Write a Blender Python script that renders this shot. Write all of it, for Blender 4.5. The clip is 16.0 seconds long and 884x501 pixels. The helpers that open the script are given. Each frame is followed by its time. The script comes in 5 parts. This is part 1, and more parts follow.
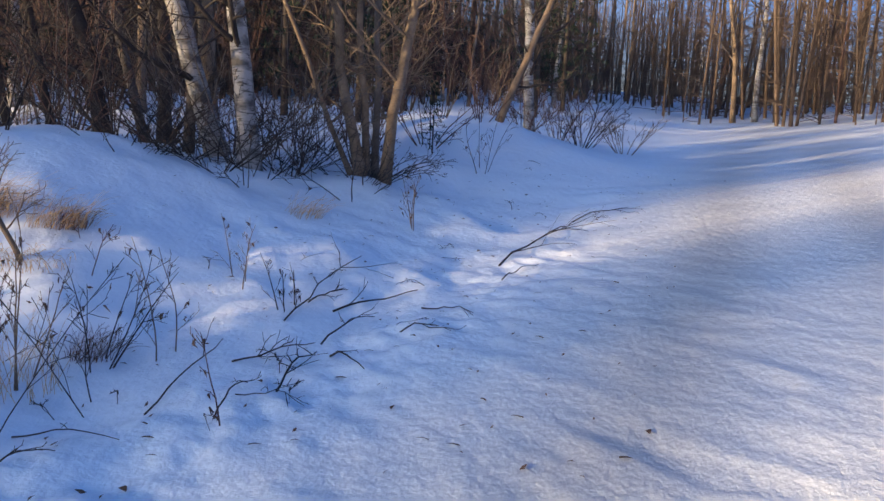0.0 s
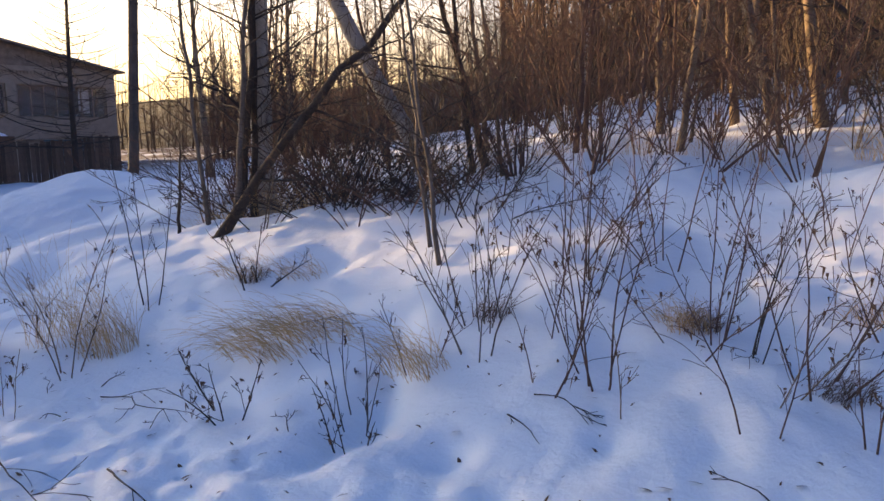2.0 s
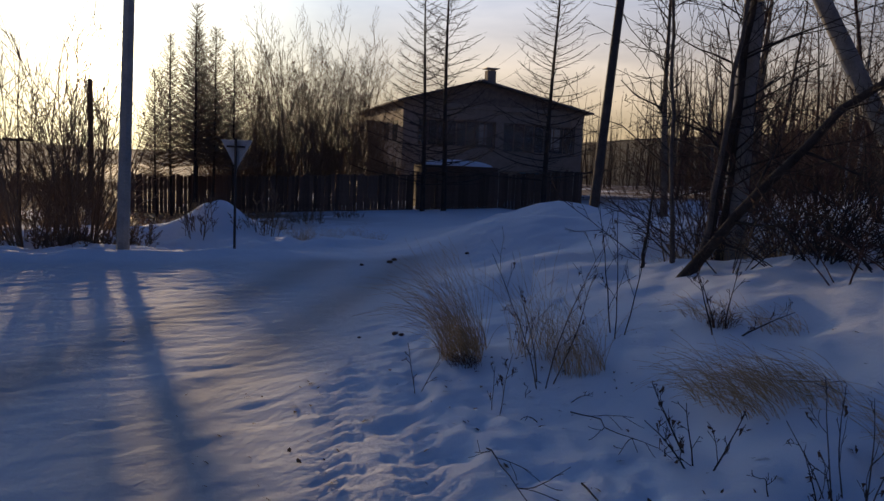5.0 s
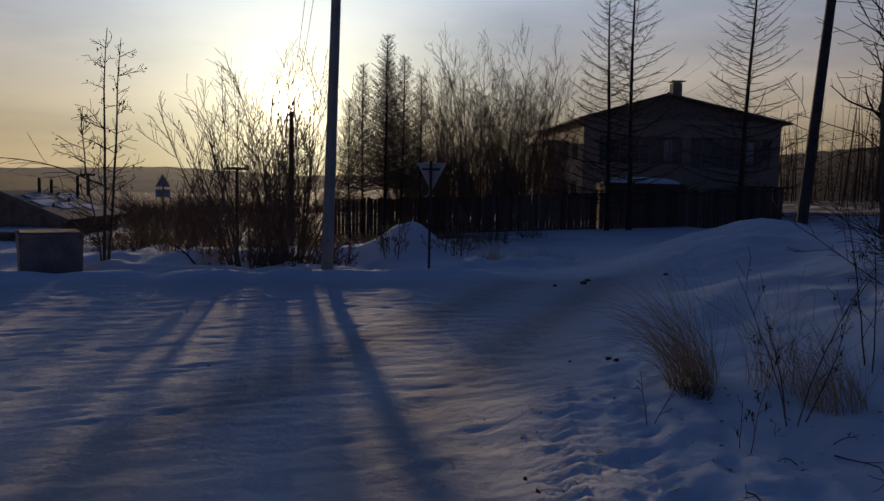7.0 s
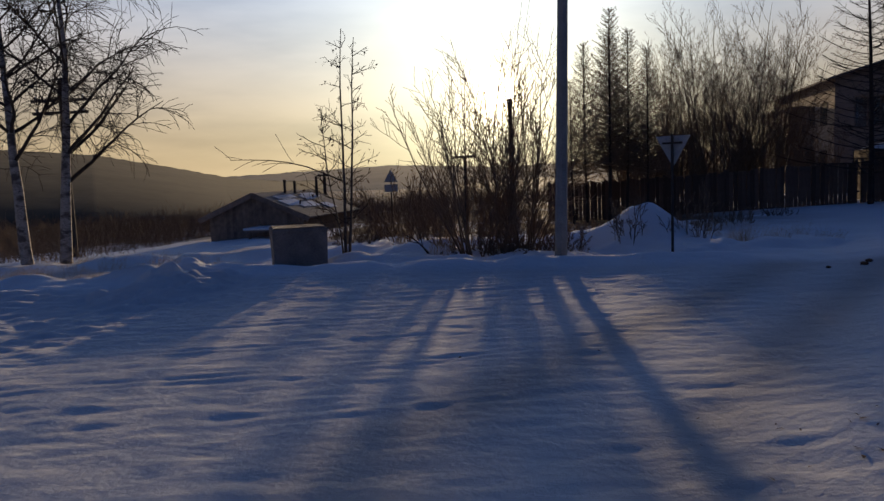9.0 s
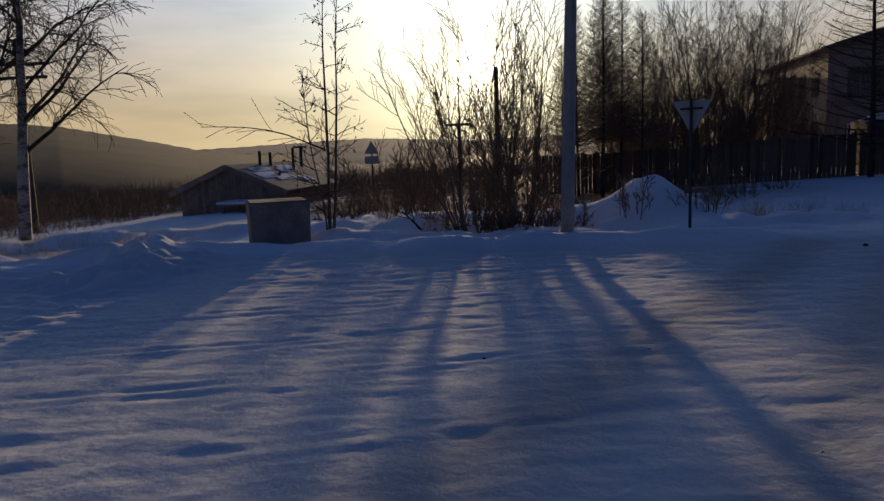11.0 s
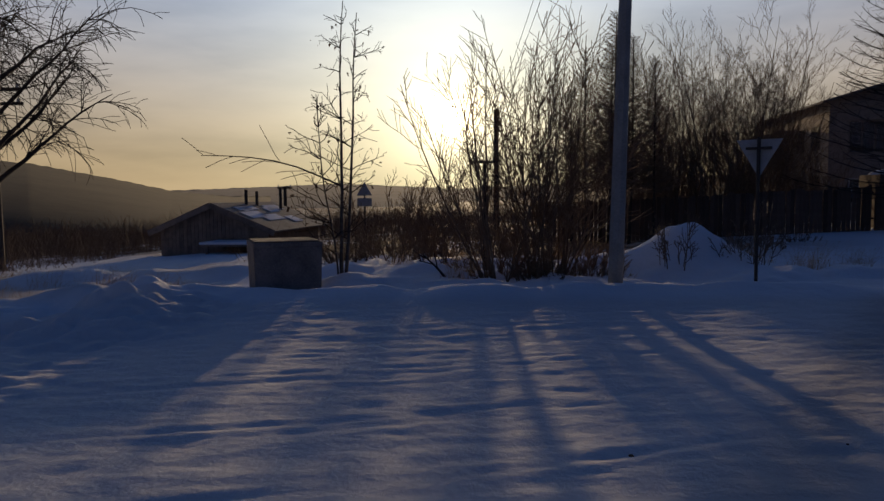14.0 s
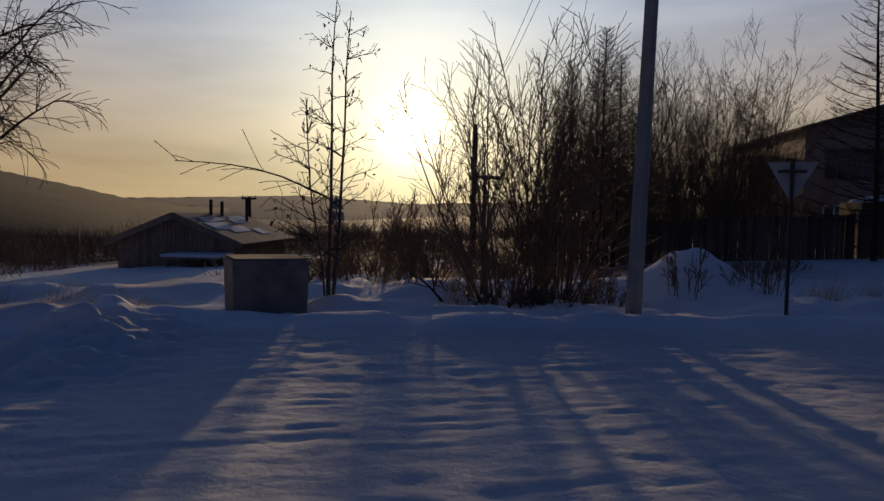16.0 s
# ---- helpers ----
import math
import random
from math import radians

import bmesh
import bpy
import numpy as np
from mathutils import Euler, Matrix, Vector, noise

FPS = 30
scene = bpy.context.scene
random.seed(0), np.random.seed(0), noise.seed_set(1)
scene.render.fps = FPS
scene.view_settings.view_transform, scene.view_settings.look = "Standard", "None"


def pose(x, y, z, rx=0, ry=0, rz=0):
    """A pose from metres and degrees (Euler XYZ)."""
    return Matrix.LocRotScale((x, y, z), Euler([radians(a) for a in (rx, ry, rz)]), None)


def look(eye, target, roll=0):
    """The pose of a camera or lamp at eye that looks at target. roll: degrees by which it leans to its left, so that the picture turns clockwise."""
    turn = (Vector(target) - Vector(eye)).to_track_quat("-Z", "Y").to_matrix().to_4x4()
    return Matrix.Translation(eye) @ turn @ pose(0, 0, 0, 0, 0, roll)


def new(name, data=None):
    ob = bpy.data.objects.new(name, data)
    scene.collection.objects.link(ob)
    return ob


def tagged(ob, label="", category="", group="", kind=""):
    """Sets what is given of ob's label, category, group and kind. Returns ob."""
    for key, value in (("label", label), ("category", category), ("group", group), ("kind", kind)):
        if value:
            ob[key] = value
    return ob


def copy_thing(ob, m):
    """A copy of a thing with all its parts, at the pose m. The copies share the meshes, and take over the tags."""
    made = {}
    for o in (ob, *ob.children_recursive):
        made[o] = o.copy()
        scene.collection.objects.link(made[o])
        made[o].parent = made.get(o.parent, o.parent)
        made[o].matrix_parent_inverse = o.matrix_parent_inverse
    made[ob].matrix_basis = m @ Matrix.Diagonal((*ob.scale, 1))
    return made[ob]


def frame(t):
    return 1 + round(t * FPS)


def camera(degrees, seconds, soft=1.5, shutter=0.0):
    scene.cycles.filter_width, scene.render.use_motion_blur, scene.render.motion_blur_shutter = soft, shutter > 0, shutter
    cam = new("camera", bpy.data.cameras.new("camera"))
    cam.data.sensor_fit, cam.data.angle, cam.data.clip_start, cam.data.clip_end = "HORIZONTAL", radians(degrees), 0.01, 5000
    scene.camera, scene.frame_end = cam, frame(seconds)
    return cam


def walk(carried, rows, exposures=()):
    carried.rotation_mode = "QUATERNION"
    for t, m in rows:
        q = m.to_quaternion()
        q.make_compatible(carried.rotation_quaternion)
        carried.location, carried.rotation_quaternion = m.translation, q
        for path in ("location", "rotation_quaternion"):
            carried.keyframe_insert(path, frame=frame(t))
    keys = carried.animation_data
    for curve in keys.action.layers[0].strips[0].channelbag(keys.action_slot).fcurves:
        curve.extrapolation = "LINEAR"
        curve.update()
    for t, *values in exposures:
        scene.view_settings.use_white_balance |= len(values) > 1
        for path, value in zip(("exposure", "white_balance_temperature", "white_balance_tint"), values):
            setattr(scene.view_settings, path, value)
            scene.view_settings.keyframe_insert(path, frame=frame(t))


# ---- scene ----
cam = camera(61.93, 16.0)
PATH = [
    (0, pose(0.604, -1.696, 1.577, 83.01, 0, -120.39) @ pose(0, 0, 0, 0, 0, 2.89)),
    (0.5, pose(0.610, -0.946, 1.628, 81.51, 0, -105.62) @ pose(0, 0, 0, 0, 0, 2.24)),
    (1, pose(0.561, -0.748, 1.622, 81.51, 0, -87.67) @ pose(0, 0, 0, 0, 0, 2.35)),
    (1.5, pose(0.526, -0.611, 1.642, 82.16, 0, -70.97) @ pose(0, 0, 0, 0, 0, 1.46)),
    (2, pose(0.579, -0.514, 1.617, 81.28, 0, -58.41) @ pose(0, 0, 0, 0, 0, -0.61)),
    (2.5, pose(0.584, -0.427, 1.593, 81.02, 0, -47.63) @ pose(0, 0, 0, 0, 0, -0.48)),
    (3, pose(0.555, -0.353, 1.581, 81.28, 0, -41.46) @ pose(0, 0, 0, 0, 0, 0.54)),
    (3.5, pose(0.523, -0.339, 1.569, 81.20, 0, -34.19) @ pose(0, 0, 0, 0, 0, 0.67)),
    (4, pose(0.492, -0.355, 1.575, 82.01, 0, -30.68) @ pose(0, 0, 0, 0, 0, 1.39)),
    (4.5, pose(0.445, -0.311, 1.576, 82.63, 0, -27.96) @ pose(0, 0, 0, 0, 0, 2.31)),
    (4.7, pose(0.420, -0.286, 1.579, 83.24, 0, -27.02) @ pose(0, 0, 0, 0, 0, 2.49)),
    (6.8, pose(0.094, -0.026, 1.552, 85.53, 0, -11.97) @ pose(0, 0, 0, 0, 0, 0.83)),
    (7, pose(0.055, 0.041, 1.553, 84.99, 0, -11.61) @ pose(0, 0, 0, 0, 0, 1.21)),
    (7.5, pose(-0.044, 0.192, 1.500, 86.85, 0, -4.65) @ pose(0, 0, 0, 0, 0, -0.80)),
    (8, pose(-0.109, 0.327, 1.520, 84.52, 0, -0.20) @ pose(0, 0, 0, 0, 0, 0.66)),
    (8.5, pose(-0.233, 0.554, 1.521, 82.78, 0, -1.71) @ pose(0, 0, 0, 0, 0, -0.80)),
    (9, pose(-0.299, 0.758, 1.430, 84.23, 0, 5.05) @ pose(0, 0, 0, 0, 0, -2.15)),
    (9.5, pose(-0.329, 1.043, 1.487, 81.05, 0, 6.38) @ pose(0, 0, 0, 0, 0, -1.29)),
    (9.7, pose(-0.344, 1.153, 1.504, 81.73, 0, 6.31) @ pose(0, 0, 0, 0, 0, -0.18)),
    (11.8, pose(-1.152, 2.547, 1.238, 82.12, 0, 1.03) @ pose(0, 0, 0, 0, 0, -2.97)),
    (12, pose(-1.219, 2.629, 1.226, 82.00, 0, -0.68) @ pose(0, 0, 0, 0, 0, -1.63)),
    (12.5, pose(-1.312, 2.874, 1.225, 82.17, 0, -6.71) @ pose(0, 0, 0, 0, 0, 0.87)),
    (13, pose(-1.447, 3.141, 1.228, 83.57, 0, -8.41) @ pose(0, 0, 0, 0, 0, -0.32)),
    (13.5, pose(-1.741, 3.376, 1.208, 83.85, 0, -9.51) @ pose(0, 0, 0, 0, 0, -0.26)),
    (14, pose(-1.895, 3.667, 1.195, 85.74, 0, 0.91) @ pose(0, 0, 0, 0, 0, -0.51)),
    (14.5, pose(-2.039, 3.946, 1.166, 84.01, 0, 2.48) @ pose(0, 0, 0, 0, 0, -0.37)),
    (15, pose(-2.146, 4.270, 1.177, 87.14, 0, -5.83) @ pose(0, 0, 0, 0, 0, 1.63)),
    (15.5, pose(-2.292, 4.538, 1.195, 87.51, 0, 2.16) @ pose(0, 0, 0, 0, 0, -0.55)),
    (16, pose(-2.596, 4.872, 1.221, 86.95, 0, -2.33) @ pose(0, 0, 0, 0, 0, 1.08)),
]
EXPOSURES = [(0.0, 3.0, 6500, -1), (0.5, 3.5, 6800, -1), (1.0, 3.65, 7400, -2), (1.5, 3.6, 8400, 5), (2.0, 3.35, 9300, 6), (2.5, 3.05, 8800, 6), (3.5, 2.42, 7800, 6), (4.5, 1.65, 7100, 6), (7.0, 0.3, 6600, 6), (9.0, 0.75, 6600, 5), (9.7, 0.75, 6600, 5), (12.5, 0.6, 6400, 3), (14.0, 0.35, 6800, 6), (16.0, 0.28, 7100, 7)]
walk(cam, PATH, EXPOSURES)

# ---- world and sun ----
SUN_AZ, SUN_EL = radians(-0.2), radians(6.0)   # azimuth from +y, elevation
SUN_DIR = Vector((math.sin(SUN_AZ) * math.cos(SUN_EL), math.cos(SUN_AZ) * math.cos(SUN_EL), math.sin(SUN_EL)))


SKY_TINT, VEIL = (0.075, 0.190, 0.46, 1), 3.15


def make_world():
    w = bpy.data.worlds.new("sky")
    scene.world = w
    w.use_nodes = True
    nt = w.node_tree
    nt.nodes.clear()
    out = nt.nodes.new("ShaderNodeOutputWorld")
    bg = nt.nodes.new("ShaderNodeBackground")
    sky = nt.nodes.new("ShaderNodeTexSky")
    sky.sky_type = "NISHITA"
    sky.sun_disc = False
    sky.sun_elevation = SUN_EL
    sky.sun_rotation = SUN_AZ
    sky.air_density, sky.dust_density, sky.ozone_density = 1.0, 1.6, 2.0
    bg.inputs["Strength"].default_value = 0.11
    # thin cloud sheet that spreads the low sun into a bright aureole
    tc = nt.nodes.new("ShaderNodeTexCoord")
    nrm = nt.nodes.new("ShaderNodeVectorMath"); nrm.operation = "NORMALIZE"
    dot = nt.nodes.new("ShaderNodeVectorMath"); dot.operation = "DOT_PRODUCT"
    dot.inputs[1].default_value = SUN_DIR
    nt.links.new(tc.outputs["Generated"], nrm.inputs[0])
    nt.links.new(nrm.outputs[0], dot.inputs[0])
    def math(op, a, b=None, c=None):
        n = nt.nodes.new("ShaderNodeMath"); n.operation = op
        for i, v in enumerate((a, b, c)):
            if v is None:
                continue
            if isinstance(v, (int, float)):
                n.inputs[i].default_value = v
            else:
                nt.links.new(v, n.inputs[i])
        return n.outputs[0]

    def mix(mode, f, a, b):
        n = nt.nodes.new("ShaderNodeMix"); n.data_type = "RGBA"; n.blend_type = mode
        for i, v in ((0, f), (6, a), (7, b)):
            if isinstance(v, (int, float, tuple)):
                n.inputs[i].default_value = v
            else:
                nt.links.new(v, n.inputs[i])
        return n.outputs[2]

    def span(v, lo, hi, out_lo=0.0, out_hi=1.0, kind="SMOOTHSTEP"):
        n = nt.nodes.new("ShaderNodeMapRange"); n.interpolation_type = kind
        nt.links.new(v, n.inputs[0])
        for i, q in enumerate((lo, hi, out_lo, out_hi)):
            n.inputs[i + 1].default_value = q
        return n.outputs[0]

    cosine = math("MAXIMUM", dot.outputs["Value"], 0.0)
    sep = nt.nodes.new("ShaderNodeSeparateXYZ"); nt.links.new(nrm.outputs[0], sep.inputs[0])
    # forward scatter of the veil: broad, then the aureole, then the sun's blurred disc
    broad = span(dot.outputs["Value"], 0.25, 0.97, 0.09, 1.0)
    tint = mix("MIX", span(sep.outputs[2], 0.02, 0.36), (1.0, 0.72, 0.43, 1), (0.73, 0.78, 0.90, 1))
    # streaks of high cloud
    mp = nt.nodes.new("ShaderNodeMapping"); mp.inputs["Scale"].default_value = (1.3, 1.3, 6.0); mp.inputs["Rotation"].default_value = (0.12, 0.35, 0.0)
    nz = nt.nodes.new("ShaderNodeTexNoise"); nz.inputs["Scale"].default_value = 2.0; nz.inputs["Detail"].default_value = 7.0; nz.inputs["Roughness"].default_value = 0.5
    nt.links.new(nrm.outputs[0], mp.inputs[0]); nt.links.new(mp.outputs[0], nz.inputs["Vector"])
    streak = span(nz.outputs["Fac"], 0.3, 0.7, 0.76, 1.24)
    fade = span(sep.outputs[2], 0.28, 0.55, 1.0, 0.06)
    veil = math("MULTIPLY", math("MULTIPLY", math("MULTIPLY", broad, streak), fade), VEIL)
    halo = math("ADD", math("MULTIPLY", math("POWER", cosine, 60.0), 5.0), math("ADD", math("MULTIPLY", math("POWER", cosine, 700.0), 9.0), math("MULTIPLY", math("POWER", cosine, 5000.0), 90.0)))
    glow = mix("MULTIPLY", 1.0, tint, mix("MIX", 0.0, veil, veil))
    disc = mix("MULTIPLY", 1.0, (1.0, 0.84, 0.55, 1), mix("MIX", 0.0, halo, halo))
    rise = span(sep.outputs[2], 0.0, 0.4, 0.12, 1.0)
    skyc = mix("MULTIPLY", 1.0, mix("MULTIPLY", 1.0, sky.outputs[0], SKY_TINT), mix("MIX", 0.0, rise, rise))
    total = mix("ADD", 1.0, mix("ADD", 1.0, skyc, glow), disc)
    nt.links.new(total, bg.inputs["Color"])
    nt.links.new(bg.outputs[0], out.inputs[0])


make_world()
sun = new("sun", bpy.data.lights.new("sun", "SUN"))
sun.data.energy, sun.data.angle, sun.data.color = 1.75, radians(1.2), (1.0, 0.72, 0.45)
sun.matrix_world = look((0, 0, 0), -SUN_DIR)


# ---- materials ----
def shader(name, colour, rough=0.9, vary=0.25, scale=6.0, bump=0.3, bump_scale=40.0, metal=0.0, dark=None, random_tint=0.0, bump_dist=0.01, sub=0.0):
    """Principled surface: two scales of colour variation and a fine relief."""
    m = bpy.data.materials.new(name)
    m.use_nodes = True
    nt = m.node_tree
    b = nt.nodes["Principled BSDF"]
    b.inputs["Roughness"].default_value, b.inputs["Metallic"].default_value = rough, metal
    b.inputs["Specular IOR Level"].default_value = 0.3
    tc = nt.nodes.new("ShaderNodeTexCoord")
    n1 = nt.nodes.new("ShaderNodeTexNoise"); n1.inputs["Scale"].default_value = scale; n1.inputs["Detail"].default_value = 5
    n2 = nt.nodes.new("ShaderNodeTexNoise"); n2.inputs["Scale"].default_value = scale * 9; n2.inputs["Detail"].default_value = 3
    for n in (n1, n2):
        nt.links.new(tc.outputs["Object"], n.inputs["Vector"])
    mixv = nt.nodes.new("ShaderNodeMath"); mixv.operation = "MULTIPLY_ADD"; mixv.inputs[1].default_value = 0.4
    nt.links.new(n2.outputs["Fac"], mixv.inputs[0])
    sc = nt.nodes.new("ShaderNodeMath"); sc.operation = "MULTIPLY"; sc.inputs[1].default_value = 0.6
    nt.links.new(n1.outputs["Fac"], sc.inputs[0]); nt.links.new(sc.outputs[0], mixv.inputs[2])
    ramp = nt.nodes.new("ShaderNodeMapRange"); ramp.inputs[1].default_value, ramp.inputs[2].default_value = 0.35, 0.65
    nt.links.new(mixv.outputs[0], ramp.inputs[0])
    mx = nt.nodes.new("ShaderNodeMix"); mx.data_type = "RGBA"
    lo = dark or tuple(c * (1 - vary) for c in colour)
    mx.inputs[6].default_value = (*lo, 1); mx.inputs[7].default_value = (*(min(1, c * (1 + vary * 0.6)) for c in colour), 1)
    nt.links.new(ramp.outputs[0], mx.inputs[0])
    last = mx.outputs[2]
    if random_tint:
        oi = nt.nodes.new("ShaderNodeObjectInfo")
        mr = nt.nodes.new("ShaderNodeMapRange"); mr.inputs[3].default_value, mr.inputs[4].default_value = 1 - random_tint, 1 + random_tint
        nt.links.new(oi.outputs["Random"], mr.inputs[0])
        m2 = nt.nodes.new("ShaderNodeVectorMath"); m2.operation = "SCALE"
        nt.links.new(last, m2.inputs[0]); nt.links.new(mr.outputs[0], m2.inputs["Scale"]); last = m2.outputs[0]
    nt.links.new(last, b.inputs["Base Color"])
    if bump:
        n3 = nt.nodes.new("ShaderNodeTexNoise"); n3.inputs["Scale"].default_value = bump_scale; n3.inputs["Detail"].default_value = 4
        nt.links.new(tc.outputs["Object"], n3.inputs["Vector"])
        bp = nt.nodes.new("ShaderNodeBump"); bp.inputs["Strength"].default_value = bump; bp.inputs["Distance"].default_value = bump_dist
        nt.links.new(n3.outputs["Fac"], bp.inputs["Height"]); nt.links.new(bp.outputs[0], b.inputs["Normal"])
    return m


BARK_GREY = shader("grey_bark", (0.13, 0.105, 0.09), 0.95, 0.5, 5, 0.6, 60)
BARK_DARK = shader("dark_bark", (0.055, 0.042, 0.035), 0.95, 0.5, 5, 0.6, 60)
BARK_RED = shader("reddish_twig_bark", (0.115, 0.065, 0.05), 0.9, 0.4, 5, 0.3, 60)
BARK_WOOD = shader("brown_wood_bark", (0.10, 0.068, 0.05), 0.95, 0.5, 0.4, 0.0)
BARK_TAN = shader("tan_bark", (0.20, 0.14, 0.095), 0.95, 0.45, 5, 0.6, 60)


def birch_material():
    """White bark with dark horizontal lenticels and larger black scars."""
    m = bpy.data.materials.new("birch_bark")
    m.use_nodes = True
    nt = m.node_tree
    b = nt.nodes["Principled BSDF"]
    b.inputs["Roughness"].default_value = 0.85
    tc = nt.nodes.new("ShaderNodeTexCoord")
    last = None
    for scale, lo, hi in (((9, 9, 60), 0.56, 0.62), ((3.0, 3.0, 5.0), 0.47, 0.60), ((30, 30, 30), 0.3, 0.9)):
        mp = nt.nodes.new("ShaderNodeMapping"); mp.inputs["Scale"].default_value = scale
        nz = nt.nodes.new("ShaderNodeTexNoise"); nz.inputs["Scale"].default_value = 1.0; nz.inputs["Detail"].default_value = 4
        mr = nt.nodes.new("ShaderNodeMapRange"); mr.inputs[1].default_value, mr.inputs[2].default_value = lo, hi
        nt.links.new(tc.outputs["Object"], mp.inputs[0]); nt.links.new(mp.outputs[0], nz.inputs["Vector"]); nt.links.new(nz.outputs["Fac"], mr.inputs[0])
        if last is None:
            last = mr.outputs[0]
        else:
            mx = nt.nodes.new("ShaderNodeMath"); mx.operation = "MAXIMUM" if scale[0] < 20 else "MULTIPLY_ADD"
            nt.links.new(last, mx.inputs[0])
            if scale[0] < 20:
                nt.links.new(mr.outputs[0], mx.inputs[1])
            else:
                mx.inputs[1].default_value = 0.8
                sc = nt.nodes.new("ShaderNodeMath"); sc.operation = "MULTIPLY"; sc.inputs[1].default_value = 0.2
                nt.links.new(mr.outputs[0], sc.inputs[0]); nt.links.new(sc.outputs[0], mx.inputs[2])
            last = mx.outputs[0]
    col = nt.nodes.new("ShaderNodeMix"); col.data_type = "RGBA"
    col.inputs[6].default_value = (0.37, 0.335, 0.31, 1); col.inputs[7].default_value = (0.05, 0.04, 0.035, 1)
    nt.links.new(last, col.inputs[0]); nt.links.new(col.outputs[2], b.inputs["Base Color"])
    bp = nt.nodes.new("ShaderNodeBump"); bp.inputs["Strength"].default_value = 0.5; bp.inputs["Distance"].default_value = 0.01
    nt.links.new(last, bp.inputs["Height"]); nt.links.new(bp.outputs[0], b.inputs["Normal"])
    return m


BIRCH = birch_material()
NEEDLE = shader("spruce_needles", (0.022, 0.035, 0.02), 0.95, 0.4, 8, 0.0)
BARK_WILLOW = shader("backlit_willow_bark", (0.20, 0.135, 0.09), 0.9, 0.4, 5, 0.3, 60)
STRAW = shader("dry_grass", (0.62, 0.41, 0.20), 0.9, 0.4, 12, 0.0)
DRYLEAF = shader("dry_leaves", (0.13, 0.07, 0.04), 0.9, 0.4, 20, 0.0)
CONCRETE = shader("weathered_concrete", (0.30, 0.29, 0.28), 0.9, 0.25, 3, 0.5, 60)
BINWALL = shader("stained_brown_concrete", (0.21, 0.18, 0.165), 0.95, 0.35, 3, 0.5, 50)
WOODPOLE = shader("tarred_wood_pole", (0.07, 0.06, 0.055), 0.9, 0.4, 4, 0.5, 50)
STEEL = shader("dull_grey_steel", (0.35, 0.36, 0.38), 0.55, 0.2, 6, 0.1, 80, metal=0.3)
DARKSTEEL = shader("dark_rusted_steel", (0.06, 0.05, 0.045), 0.8, 0.3, 8, 0.2, 80)
BRICKWHITE = shader("grey_silicate_brick", (0.31, 0.25, 0.20), 0.9, 0.2, 3, 0.3, 30)
ROOFSLATE = shader("grey_slate_roof", (0.20, 0.18, 0.17), 0.9, 0.3, 2, 0.3, 20)
OLDWOOD = shader("weathered_boards", (0.26, 0.20, 0.16), 0.92, 0.4, 4, 0.5, 30, random_tint=0.2)
FENCEWOOD = shader("dark_fence_boards", (0.13, 0.088, 0.066), 0.92, 0.35, 4, 0.4, 30, random_tint=0.3)
# near-black colour that stands in for the shade inside rooms
ROOM_SHADE = shader("painted_room_shade", (0.03, 0.028, 0.026), 0.9, 0.2, 2, 0.0)
WHITEFRAME = shader("white_window_paint", (0.7, 0.7, 0.7), 0.6, 0.1, 5, 0.0)
BLUEPAINT = shader("faded_blue_paint", (0.10, 0.17, 0.24), 0.7, 0.2, 5, 0.1)
BARK_ASPEN = shader("pale_aspen_bark", (0.30, 0.27, 0.24), 0.9, 0.35, 5, 0.5, 50)
# distance haze is put into this base colour, paler and greyer than FOREST
FARHILL = shader("painted_haze_woods", (0.13, 0.12, 0.13), 1.0, 0.2, 0.01, 0.0)
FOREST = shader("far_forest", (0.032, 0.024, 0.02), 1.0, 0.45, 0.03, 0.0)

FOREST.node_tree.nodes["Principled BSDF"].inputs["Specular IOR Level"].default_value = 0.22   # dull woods


